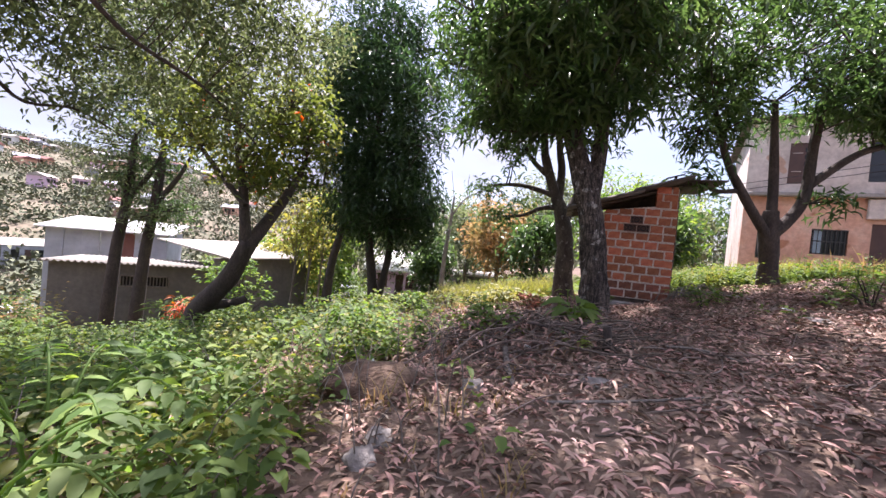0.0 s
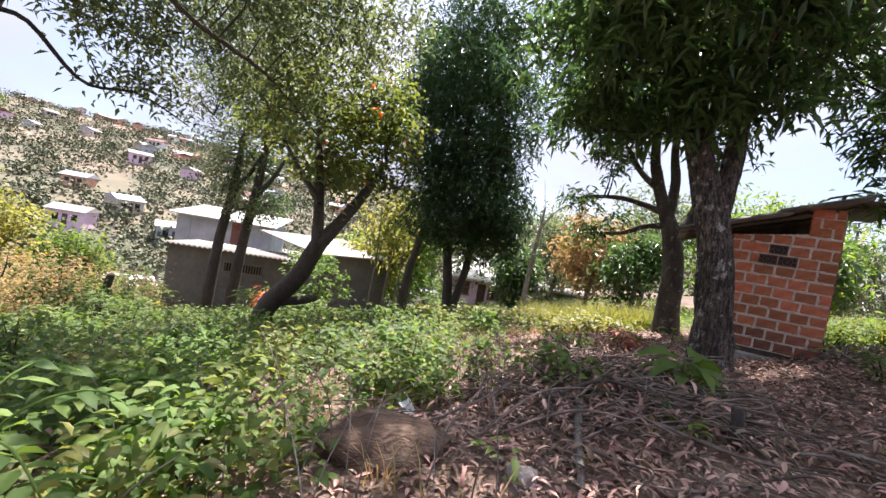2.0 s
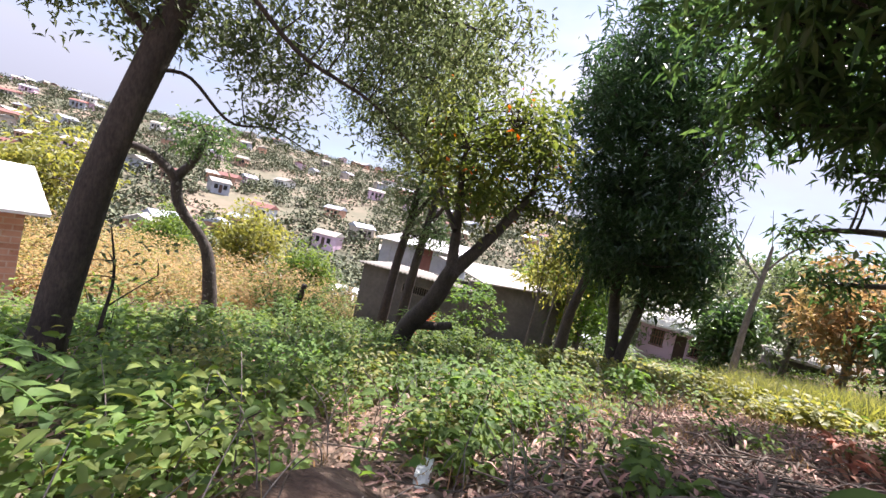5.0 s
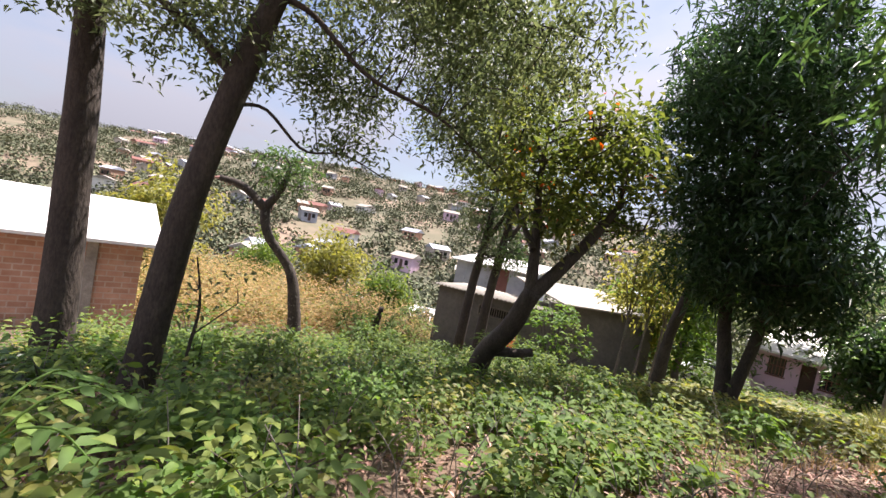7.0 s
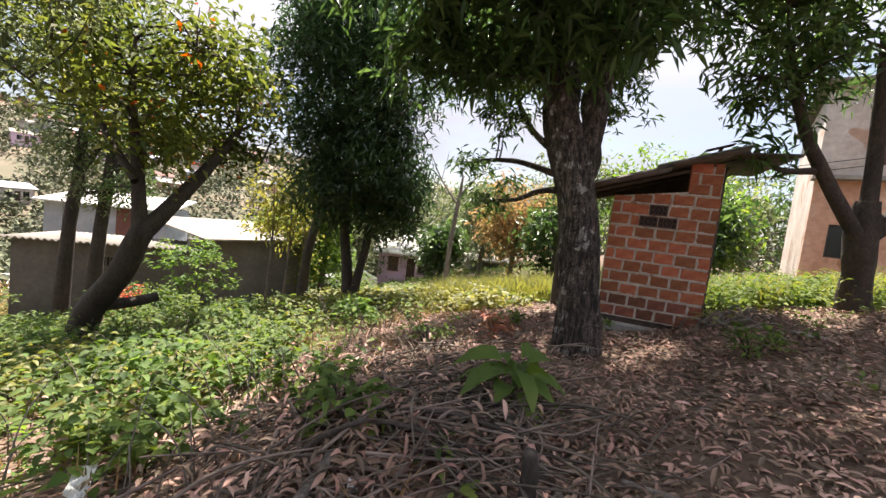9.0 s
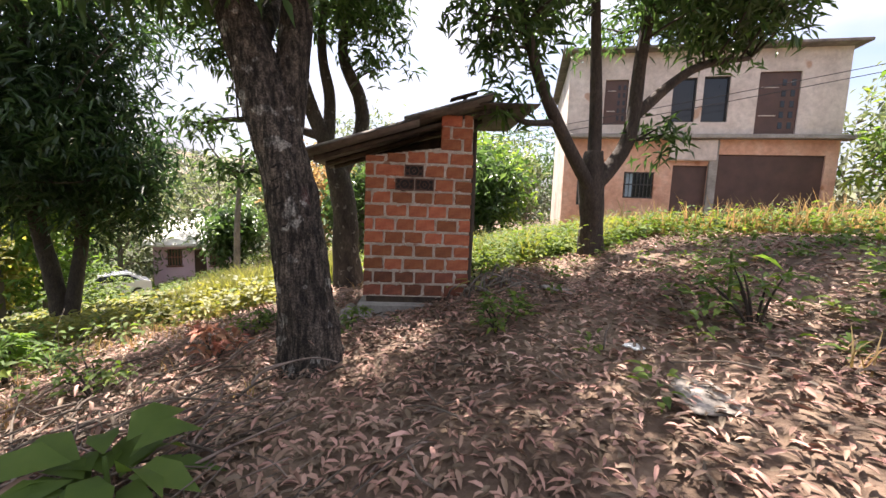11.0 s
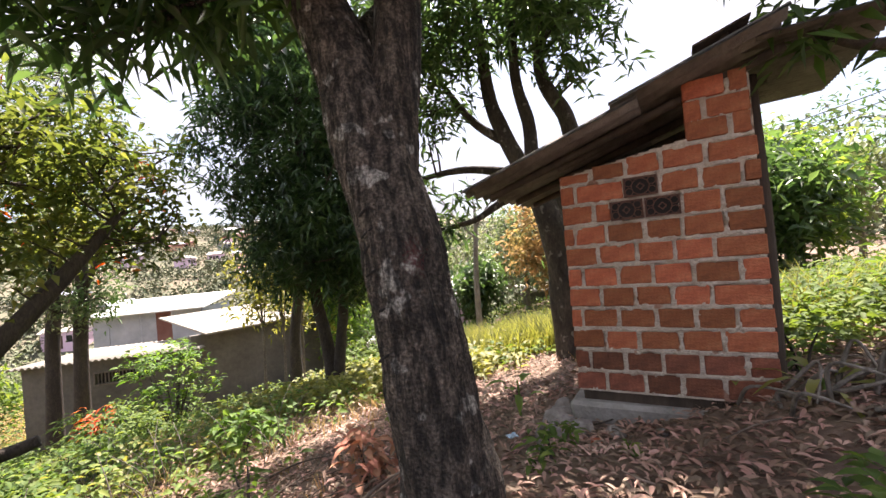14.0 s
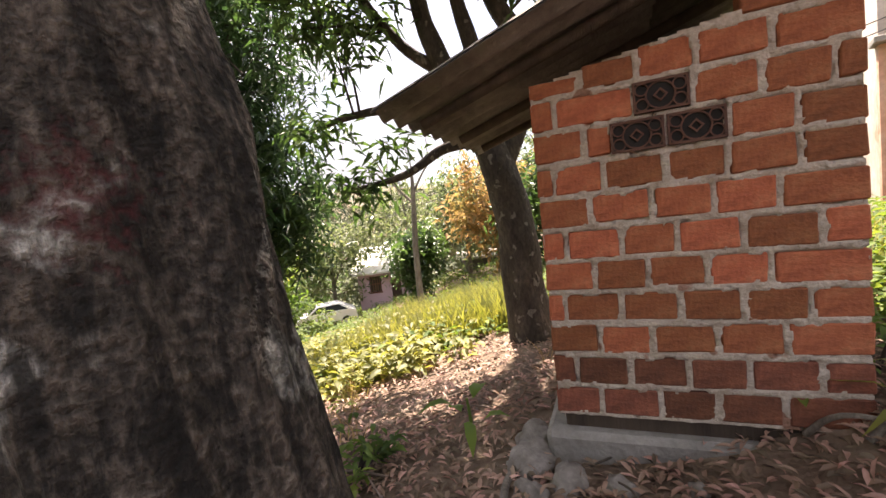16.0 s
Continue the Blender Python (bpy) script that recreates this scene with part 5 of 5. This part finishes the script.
tagged(fast_mesh("plume_grass", V, F, LEAF_STRAW), "pale plumes of tall dry grass", "grass", kind="stuff")


def shrub(label, x, y, r, h, n, length, width, leaf, name="shrub", lift=0.0):
    z = ground_z(x, y)
    e = empty(name, Matrix.Translation((x, y, z)), label, "shrub")
    pts = cluster_points([((0, 0, h * 0.55 + lift), (r, r, h * 0.5), n)])
    pts[:, 2] = np.maximum(pts[:, 2], 0.03)
    stems = []
    for q in pts[rng.random(len(pts)) < 0.3]:
        stems.append(([(q[0] * 0.15, q[1] * 0.15, -0.05), (q[0] * 0.5, q[1] * 0.5, q[2] * 0.5), tuple(q)], [0.012, 0.009, 0.004]))
    if stems:
        tagged(tubes("stem_growth", stems, BARK_DARK, e, 5), kind="stuff")
    k = 9
    p = np.repeat(pts, k, 0) + rng.normal(0, length * 0.35, (len(pts) * k, 3))
    d = rng.normal(0, 1, p.shape) + np.stack([p[:, 0], p[:, 1], np.zeros(len(p))], 1) / max(r, 0.1)
    d[:, 2] = np.abs(d[:, 2]) * 0.5
    V, F = long_leaves(p, d, length, width, 0.35)
    tagged(fast_mesh("foliage", V, F, leaf, e), kind="stuff")
    return e


LEAF_DEAD = mat("dead_leaf", [(0.26, 0.1, 0.05), (0.38, 0.2, 0.12)], 2, 0.7, 0, rand="island", trans=0.15)
bushy = "bright green leafy shrub on the slope"
for x, y, r, hh, n, lf in ((-0.75, 5.3, 0.5, 0.5, 55, LEAF_BRIGHT), (-2.9, 4.6, 0.7, 0.45, 70, LEAF_BRIGHT), (-0.55, 1.75, 0.35, 0.5, 40, LEAF_WEED), (-1.9, 6.0, 0.5, 0.4, 45, LEAF_WEED),
                           (-3.6, 5.6, 0.6, 0.5, 60, LEAF_WEED), (-1.6, 3.2, 0.5, 0.45, 50, LEAF_BRIGHT), (-4.8, 4.4, 0.7, 0.7, 70, LEAF_WEED), (-6.2, 3.6, 0.8, 0.9, 80, LEAF_WEED), (-6.0, 6.6, 0.8, 0.8, 70, LEAF_WEED), (0.75, 4.7, 0.3, 0.35, 30, LEAF_WEED), (0.2, 5.6, 0.5, 0.35, 40, LEAF_WEED), (-0.3, 4.6, 0.35, 0.3, 30, LEAF_WEED)):
    shrub(bushy, x, y, r, hh, n, 0.11, 0.055, lf)
for k in range(46):
    x, y = rng.uniform(-7.5, -0.2), rng.uniform(1.6, 10.5)
    if -4.4 < x < -3.4 and 2.6 < y < 3.8 or math.hypot(x, y - 1) < 1.2:
        continue
    rr, lf = rng.uniform(0.2, 0.5), (LEAF_WEED, LEAF_BRIGHT, LEAF_MANGO, LEAF_WEED, LEAF_BRIGHT)[k % 5]
    shrub(("leafy green shrub on the slope", "bright sunlit shrub on the slope", "dark glossy shrub on the slope", "leafy green shrub on the slope", "bright sunlit shrub on the slope")[k % 5], x, y, rr, rng.uniform(0.3, 0.65), int(60 * rr) + 10, rng.uniform(0.08, 0.14), rng.uniform(0.035, 0.06), lf)
for x, y, r, hh, n in ((4.05, 6.3, 0.28, 0.3, 26), (5.35, 5.2, 0.4, 0.4, 34), (5.9, 4.3, 0.5, 0.5, 40), (4.75, 8.35, 0.3, 0.35, 30), (2.0, 8.4, 0.3, 0.25, 24), (3.0, 7.4, 0.18, 0.25, 14), (1.0, 7.2, 0.5, 0.35, 36)):
    shrub("small green shrub growing out of the leaf litter", x, y, r, hh, n, 0.09, 0.035, LEAF_WEED)
shrub("heap of reddish dead leaves on a cut bush", 1.75, 7.5, 0.22, 0.3, 22, 0.13, 0.05, LEAF_DEAD)
shrub("large bright green bush against the grey wall", -6.3, 13.0, 0.95, 2.1, 170, 0.17, 0.075, LEAF_BRIGHT)
shrub("shrub with reddish and green leaves by the wall", -7.4, 12.2, 0.9, 1.0, 90, 0.2, 0.05, LEAF_WEED)
shrub("small red-leaved plant by the wall", -7.2, 12.0, 0.3, 0.9, 14, 0.25, 0.05, LEAF_RED)
shrub("dark green bush below the tree", -5.6, 11.2, 0.8, 0.8, 80, 0.16, 0.06, LEAF_WEED)
for x, y, r, hh in ((-10.5, 8.6, 1.0, 1.5), (-8.6, 8.2, 0.8, 1.1), (-7.6, 7.4, 0.7, 0.9), (-12.2, 12.0, 1.0, 1.6)):
    shrub("green bush at the edge of the dry scrub", x, y, r, hh, 90, 0.14, 0.06, LEAF_WEED)
shrub("rounded green bush hiding the parked car", -4.2, 20.6, 1.2, 1.5, 120, 0.2, 0.09, LEAF_WEED)
shrub("low leafy bush beside the path", -2.6, 15.6, 0.9, 0.9, 100, 0.16, 0.07, LEAF_WEED)


def big_leaf_plant(label, x, y, n, length, width, h, leaf, name="broad_leaved_plant"):
    e = empty(name, Matrix.Translation(on(x, y)), label, "plant")
    a = np.arange(n) * 2.4 + rng.normal(0, 0.2, n)
    for k in range(n):
        z = h * (0.45 + 0.55 * k / n)
        root = np.array((0.04 * math.cos(a[k]), 0.04 * math.sin(a[k]), z))
        d = np.array((math.cos(a[k]), math.sin(a[k]), 0.55 - 0.4 * (k % 3) / 2))
        V, F = long_leaves(root[None] + d[None] * 0.05, d[None], length, width, 0.5, 0.1)
        fast_mesh("leaf", V, F, leaf, e, smooth=True)
    v, f = tube_arrays([(0, 0, -0.05), (0.01, 0, h * 0.5), (0, 0.01, h)], [0.015, 0.012, 0.008], 6)
    link("stem", v, f, LEAF_WEED, e, smooth=True)
    return e


big_leaf_plant("plant with large soft green leaves on the litter heap", 1.8, 5.2, 26, 0.3, 0.15, 0.36, LEAF_WEED)
big_leaf_plant("young seedling with broad green leaves", 2.72, 8.5, 5, 0.2, 0.09, 0.3, LEAF_BRIGHT, "seedling")
big_leaf_plant("young seedling with broad green leaves", 5.35, 5.4, 6, 0.2, 0.09, 0.45, LEAF_BRIGHT, "seedling")
big_leaf_plant("strap-leaved plant at the shed's corner", 4.55, 7.75, 9, 0.4, 0.05, 0.12, LEAF_YELLOW, "strap_leaved_plant")


def frond_plant(label, x, y, n, length, h, leaf):
    e = empty("fern_like_plant", Matrix.Translation(on(x, y)), label, "plant")
    for k in range(n):
        a = k * 2.4
        d = np.array((math.cos(a), math.sin(a)))
        path = [(0, 0, 0), (*(d * length * 0.3), h * 0.8), (*(d * length * 0.7), h), (*(d * length), h * 0.85)]
        fr = link("frond", *tube_arrays(path, [0.008, 0.006, 0.005, 0.003], 5), LEAF_BRIGHT, e, smooth=True)
        P, D = [], []
        for q in np.linspace(0.3, 1, 9):
            i = min(int(q * 3), 2)
            f = q * 3 - i
            c = np.array(path[i]) * (1 - f) + np.array(path[i + 1]) * f
            for s in (-1, 1):
                P.append(c)
                D.append((d[0] * 0.55 - d[1] * s, d[1] * 0.55 + d[0] * s, 0.05))
        V, F = long_leaves(np.array(P), np.array(D), 0.12, 0.05, 0.3, 0.1)
        fast_mesh("leaflet_spray", V, F, leaf, fr, smooth=True)
    return e


frond_plant("tall plant with large feathered green leaves", -1.45, 2.0, 7, 0.6, 0.75, LEAF_BRIGHT)
frond_plant("tall plant with large feathered green leaves", -1.2, 1.4, 6, 0.55, 0.7, LEAF_WEED)
frond_plant("tall plant with large feathered green leaves", -2.5, 3.0, 6, 0.5, 0.5, LEAF_BRIGHT)
tree("thin young sapling with few small leaves", ([on(-3.9, 3.15, -0.05), on(-3.88, 3.15, 0.5), on(-3.95, 3.2, 1.0), on(-3.9, 3.1, 1.5)], [0.022, 0.018, 0.014, 0.006]),
     [([on(-3.93, 3.18, 0.7), on(-3.7, 3.5, 1.1)], [0.01, 0.005])], [((-3.9, 3.2, 0.7), (0.35, 0.4, 0.35), 22)], 5, 0.09, 0.04, LEAF_GREY, BARK_DARK, 0.6, name="sapling", twig=0.004)
stick("short dark dead stump in the scrub", [on(-8.9, 8.3, -0.1), on(-8.8, 8.3, 0.7), on(-8.65, 8.3, 1.2)], 0.12, 0.07, BARK_DARK, "stump")

# ---- dry scrub on the west side ----
xy = scatter(5200, -26, -8, 2.5, 22, lambda x, y: 0.9 if -x * 0.8 + y * 0.2 > 9.6 and -x * 0.8 + y * 0.6 < 24 and not (-15 < x < -8 and y > 10.5) else 0)
V, F = plants(xy, rng.uniform(0.6, 2.0, len(xy)), 20, 0.13, 0.06, 0.5)
tagged(fast_mesh("dry_scrub", V, F, LEAF_STRAW), "tall dry orange-yellow scrub", "scrub", kind="stuff")
xy = xy[rng.random(len(xy)) < 0.45]
V, F = plants(xy, rng.uniform(0.4, 1.7, len(xy)), 14, 0.13, 0.06, 0.5)
tagged(fast_mesh("green_scrub", V, F, LEAF_YELLOW), "yellow-green growth among dry scrub", "scrub", kind="stuff")


# ---- trees further off ----
def far_tree(label, x, y, h, r, leaf, n=150, ln=0.4, wd=0.16, trunk=0.15, z0=None, low=0.3, bark=BARK_PALE):
    z = ground_z(x, y) if z0 is None else z0
    return tree(label, ([(x, y, z - 0.2), (x + 0.1, y, z + h * 0.4), (x, y, z + h * 0.8)], [trunk, trunk * 0.75, trunk * 0.3]),
                [([(x + 0.1, y, z + h * 0.35), (x + r * 0.5, y, z + h * 0.7)], [trunk * 0.5, trunk * 0.2]), ([(x + 0.1, y, z + h * 0.4), (x - r * 0.5, y, z + h * 0.75)], [trunk * 0.5, trunk * 0.2])],
                [((x, y, z + h * (1 + low) / 2), (r, r, h * (1 - low) / 2), n), ((x + r * 0.5, y, z + h * 0.65), (r * 0.6, r * 0.6, h * 0.2), n // 3), ((x - r * 0.5, y - r * 0.2, z + h * 0.55), (r * 0.6, r * 0.6, h * 0.2), n // 3)],
                12, ln, wd, leaf, bark, 0.1, spread=ln * 0.9, sides=7, twig=0.02)


far_tree("round yellow-green tree in the dry scrub", -18.5, 11.2, 4.6, 1.8, LEAF_YELLOW, 200, 0.25, 0.12, low=0.1)
far_tree("round dark yellow-green tree by the building", -21, 4.2, 5.6, 2.4, LEAF_YELLOW, 200, 0.28, 0.13, low=0.1)
lab = "leafy tree on the far side of the yard"
for x, y, hh, r, lf in ((-0.6, 25.2, 4.0, 1.1, LEAF_MANGO), (1.6, 28.5, 6.6, 1.8, LEAF_GREY), (3.2, 24, 6.0, 1.8, LEAF_STRAW), (5.0, 22, 4.6, 1.6, LEAF_MANGO), (6.6, 27, 8.0, 2.4, LEAF_GREY),
                        (10.6, 27, 8.0, 3.4, LEAF_BRIGHT), (13.5, 31, 9.0, 3.6, LEAF_GREY), (8.3, 16.8, 3.7, 1.5, LEAF_MANGO), (9.6, 18.6, 4.2, 1.7, LEAF_BRIGHT), (10.8, 20.5, 5.0, 2.0, LEAF_GREY),
                        (-7.6, 21, 5.0, 1.6, LEAF_YELLOW), (-5.4, 20, 6.5, 1.2, LEAF_BRIGHT), (-9.6, 24, 5.2, 2.2, LEAF_BRIGHT), (-12.5, 25, 5.0, 2.4, LEAF_GREY), (-6.6, 29, 6.5, 2.6, LEAF_GREY), (-2.2, 31, 7.4, 3.0, LEAF_GREY),
                        (2, 34, 8, 3.2, LEAF_MANGO), (7, 36, 8, 3.4, LEAF_GREY), (-11, 33, 6, 3, LEAF_MANGO), (-16, 30, 5.5, 2.6, LEAF_GREY), (-20, 24, 4.5, 2.0, LEAF_WEED), (17, 28, 8, 3.2, LEAF_MANGO), (21, 20, 8, 3.0, LEAF_MANGO), (-22.5, 17, 4.0, 1.8, LEAF_WEED),
                        (19.4, 9.5, 4.6, 1.8, LEAF_BRIGHT), (-30, 22, 5, 2.4, LEAF_GREY), (-33, 12, 5, 2.4, LEAF_WEED), (24, 12, 7, 3, LEAF_GREY)):
    far_tree(lab, x, y, hh, r, lf, 190, 0.34, 0.13, low=0.08)
# slender stems with yellow leaves before the grey annex
for x, y in ((-5.0, 15.6), (-4.7, 16.1), (-5.4, 15.2)):
    far_tree("slender young tree with yellow-green leaves", x, y, 5.2, 0.7, LEAF_YELLOW, 40, 0.2, 0.09, 0.05, low=0.35)
bare = [on(0.1, 21, -0.2), (0.15, 21, 0.5), (0.3, 21, 2.6), (0.35, 21, 3.6)]
tree("bare pale dead tree with a few leaves", (bare, [0.13, 0.11, 0.08, 0.04]),
     [([(0.3, 21, 2.2), (-0.6, 21, 3.3), (-1.2, 21, 4.4)], [0.05, 0.035, 0.01]), ([(0.3, 21, 2.6), (1.0, 21, 3.6), (2.2, 21, 4.2)], [0.05, 0.03, 0.01]), ([(-0.6, 21, 3.3), (-0.4, 21, 4.6)], [0.02, 0.008]), ([(1.0, 21, 3.6), (1.0, 21, 4.8)], [0.02, 0.008]), ([(0.35, 21, 3.5), (0.1, 21, 4.9)], [0.02, 0.006])],
     [((0.9, 21, 4.0), (0.4, 0.3, 0.3), 6)], 6, 0.14, 0.07, LEAF_BRIGHT, BARK_PALE, 0.3)

# ---- far hillside: houses and woods ----
def hill_house(x, y, w, d, hgt, turn, wallm, roofm):
    z = ground_z(x, y)
    e = empty("hillside_house", pose(x, y, z, 0, 0, turn), "small distant house with a metal roof on the hillside", "house", "hillside houses")
    part("wall", box((-w / 2, -d / 2, -3), (w / 2, d / 2, hgt)), wallm, e)
    bm = bmesh.new()
    vs = [bm.verts.new(p) for p in ((-w / 2 - 0.4, -d / 2 - 0.5, hgt - 0.1), (w / 2 + 0.4, -d / 2 - 0.5, hgt - 0.1), (w / 2 + 0.4, d / 2 + 0.5, hgt - 0.1), (-w / 2 - 0.4, d / 2 + 0.5, hgt - 0.1), (-w / 2 - 0.4, 0, hgt + 1.0), (w / 2 + 0.4, 0, hgt + 1.0))]
    for q in ((0, 1, 5, 4), (2, 3, 4, 5), (1, 2, 5), (3, 0, 4), (3, 2, 1, 0)):
        bm.faces.new([vs[i] for i in q])
    part("roof", bm, roofm, e)
    for k in range(2):
        part("window", box((-w / 4 + k * w / 2 - 0.5, -d / 2 - 0.06, hgt * 0.35), (-w / 4 + k * w / 2 + 0.5, -d / 2 - 0.003, hgt * 0.75)), GLASS_DARK, e)
    part("door", box((-0.45, -d / 2 - 0.06, 0), (0.45, -d / 2 - 0.003, hgt * 0.75)), DOORBROWN, e)


WALLS = [PINK, PLASTER_UP, WHITE, PLASTER_LOW, TIN, BRICK_FAR]
k = 0
while k < 165:
    an = rng.uniform(0.2, 1.45)
    dist = 75 + 300 * rng.random() ** 0.7
    x, y = -dist * math.sin(an + 0.15), dist * math.cos(an + 0.15)
    if -x * 0.8 + y * 0.6 < 58:
        continue
    hill_house(x, y, rng.uniform(3.5, 7), rng.uniform(3.5, 6), rng.uniform(2.2, 3.6), rng.uniform(0, 180), WALLS[int(rng.integers(6))], (TANROOF, TIN, TIN, RUST, TANROOF)[int(rng.integers(5))])
    k += 1
hill_house(-49, 34, 9, 6, 1.4, 55, WHITE, WHITE)
hill_house(-42, 36, 6, 5, 1.6, 40, TIN, WHITE)
pts = []
while len(pts) < 9000:
    an, dist = rng.uniform(-0.2, 1.75), 45 + 400 * rng.random() ** 0.8
    x, y = -dist * math.sin(an), dist * math.cos(an)
    if -x * 0.8 + y * 0.6 > 42 and noise.noise(Vector((x * 0.03, y * 0.03, 5))) > -0.45:
        pts.append((x, y, ground_z(x, y) + 1.2))
pts = np.array(pts)
p = np.repeat(pts, 24, 0)
p += rng.normal(0, 1, p.shape) * np.array((1.3, 1.3, 0.9))
V, F = leaves_arrays(p, rng.normal(0, 1, p.shape), 1.1, 0.8)
tagged(fast_mesh("far_woods", V, F, FAR_GREEN), "scattered green trees on the distant hillside", "woods", kind="stuff")
pts = np.array([(x, y, ground_z(x, y) + 2.5) for x, y in zip(rng.uniform(-60, 140, 700), rng.uniform(42, 90, 700))] + [(x, y, ground_z(x, y) + 2.5) for x, y in zip(rng.uniform(28, 120, 500), rng.uniform(-60, 60, 500))] + [(x, y, ground_z(x, y) + 2) for x, y in zip(rng.uniform(-50, 60, 400), rng.uniform(-50, -14, 400))])
p = np.repeat(pts, 40, 0)
p += rng.normal(0, 1, p.shape) * np.array((1.6, 1.6, 1.7))
V, F = leaves_arrays(p, rng.normal(0, 1, p.shape), 0.9, 0.45)
tagged(fast_mesh("woods_edge", V, F, FAR_GREEN), "line of woodland beyond the houses", "woods", kind="stuff")


# ---- wires ----
def wire(a, b, sag, r=0.012):
    a, b = np.array(a), np.array(b)
    pts = [a * (1 - t) + b * t - np.array((0, 0, 4 * sag * t * (1 - t))) for t in np.linspace(0, 1, 7)]
    o = link("power_wire", *tube_arrays(pts, [r] * 7, 5), IRON, smooth=True)
    tagged(o, "thin black overhead wire running to the house", "wire", "overhead wires")


wire((19.5, 9.5, 6.4), (-12, 34, 1.0), 0.5)
wire((19.5, 9.6, 6.2), (-12, 34.2, 0.7), 0.5)

# ---- parked car ----
car = empty("parked_car", pose(-6.0, 26.2, -3.3, 0, 0, 25) @ Matrix.Scale(0.8, 4), "white hatchback car parked behind bushes", "car")
prof = [(-1.9, 0.35), (-1.85, 0.75), (-1.1, 0.92), (-0.5, 1.4), (0.9, 1.45), (1.6, 1.0), (1.9, 0.9), (1.95, 0.35)]
bm = bmesh.new()
rows = [[bm.verts.new((x, s * (0.8 if z < 1.1 else 0.62), z)) for x, z in prof] for s in (-1, -0.9, 0.9, 1)]
for r0, r1 in zip(rows, rows[1:]):
    for i in range(len(prof)):
        j = (i + 1) % len(prof)
        bm.faces.new((r0[i], r0[j], r1[j], r1[i]))
bm.faces.new(rows[0])
bm.faces.new(rows[-1][::-1])
body = part("body", bm, CARPAINT, car)
for s in (-1, 1):
    bm = bmesh.new()
    q = [bm.verts.new((x, s * y, z)) for x, y, z in ((-0.95, 0.79, 0.98), (1.4, 0.79, 1.02), (0.85, 0.66, 1.38), (-0.45, 0.66, 1.34))]
    bm.faces.new(q)
    part("side_window", bm, GLASS_DARK, body)
bm = bmesh.new()
bm.faces.new([bm.verts.new(p) for p in ((-1.08, -0.62, 0.95), (-1.08, 0.62, 0.95), (-0.54, 0.55, 1.38), (-0.54, -0.55, 1.38))])
part("windscreen", bm, GLASS_DARK, body)
for x in (-1.2, 1.25):
    for y in (-0.78, 0.78):
        bm = bmesh.new()
        bmesh.ops.create_cone(bm, cap_ends=True, segments=18, radius1=0.3, radius2=0.3, depth=0.2, matrix=pose(x, y, 0.3, 90, 0, 0))
        w = part("wheel", bm, RUBBER, car)
        bm = bmesh.new()
        bmesh.ops.create_cone(bm, cap_ends=True, segments=14, radius1=0.18, radius2=0.18, depth=0.22, matrix=pose(x, y, 0.3, 90, 0, 0))
        part("rim", bm, TIN, w)
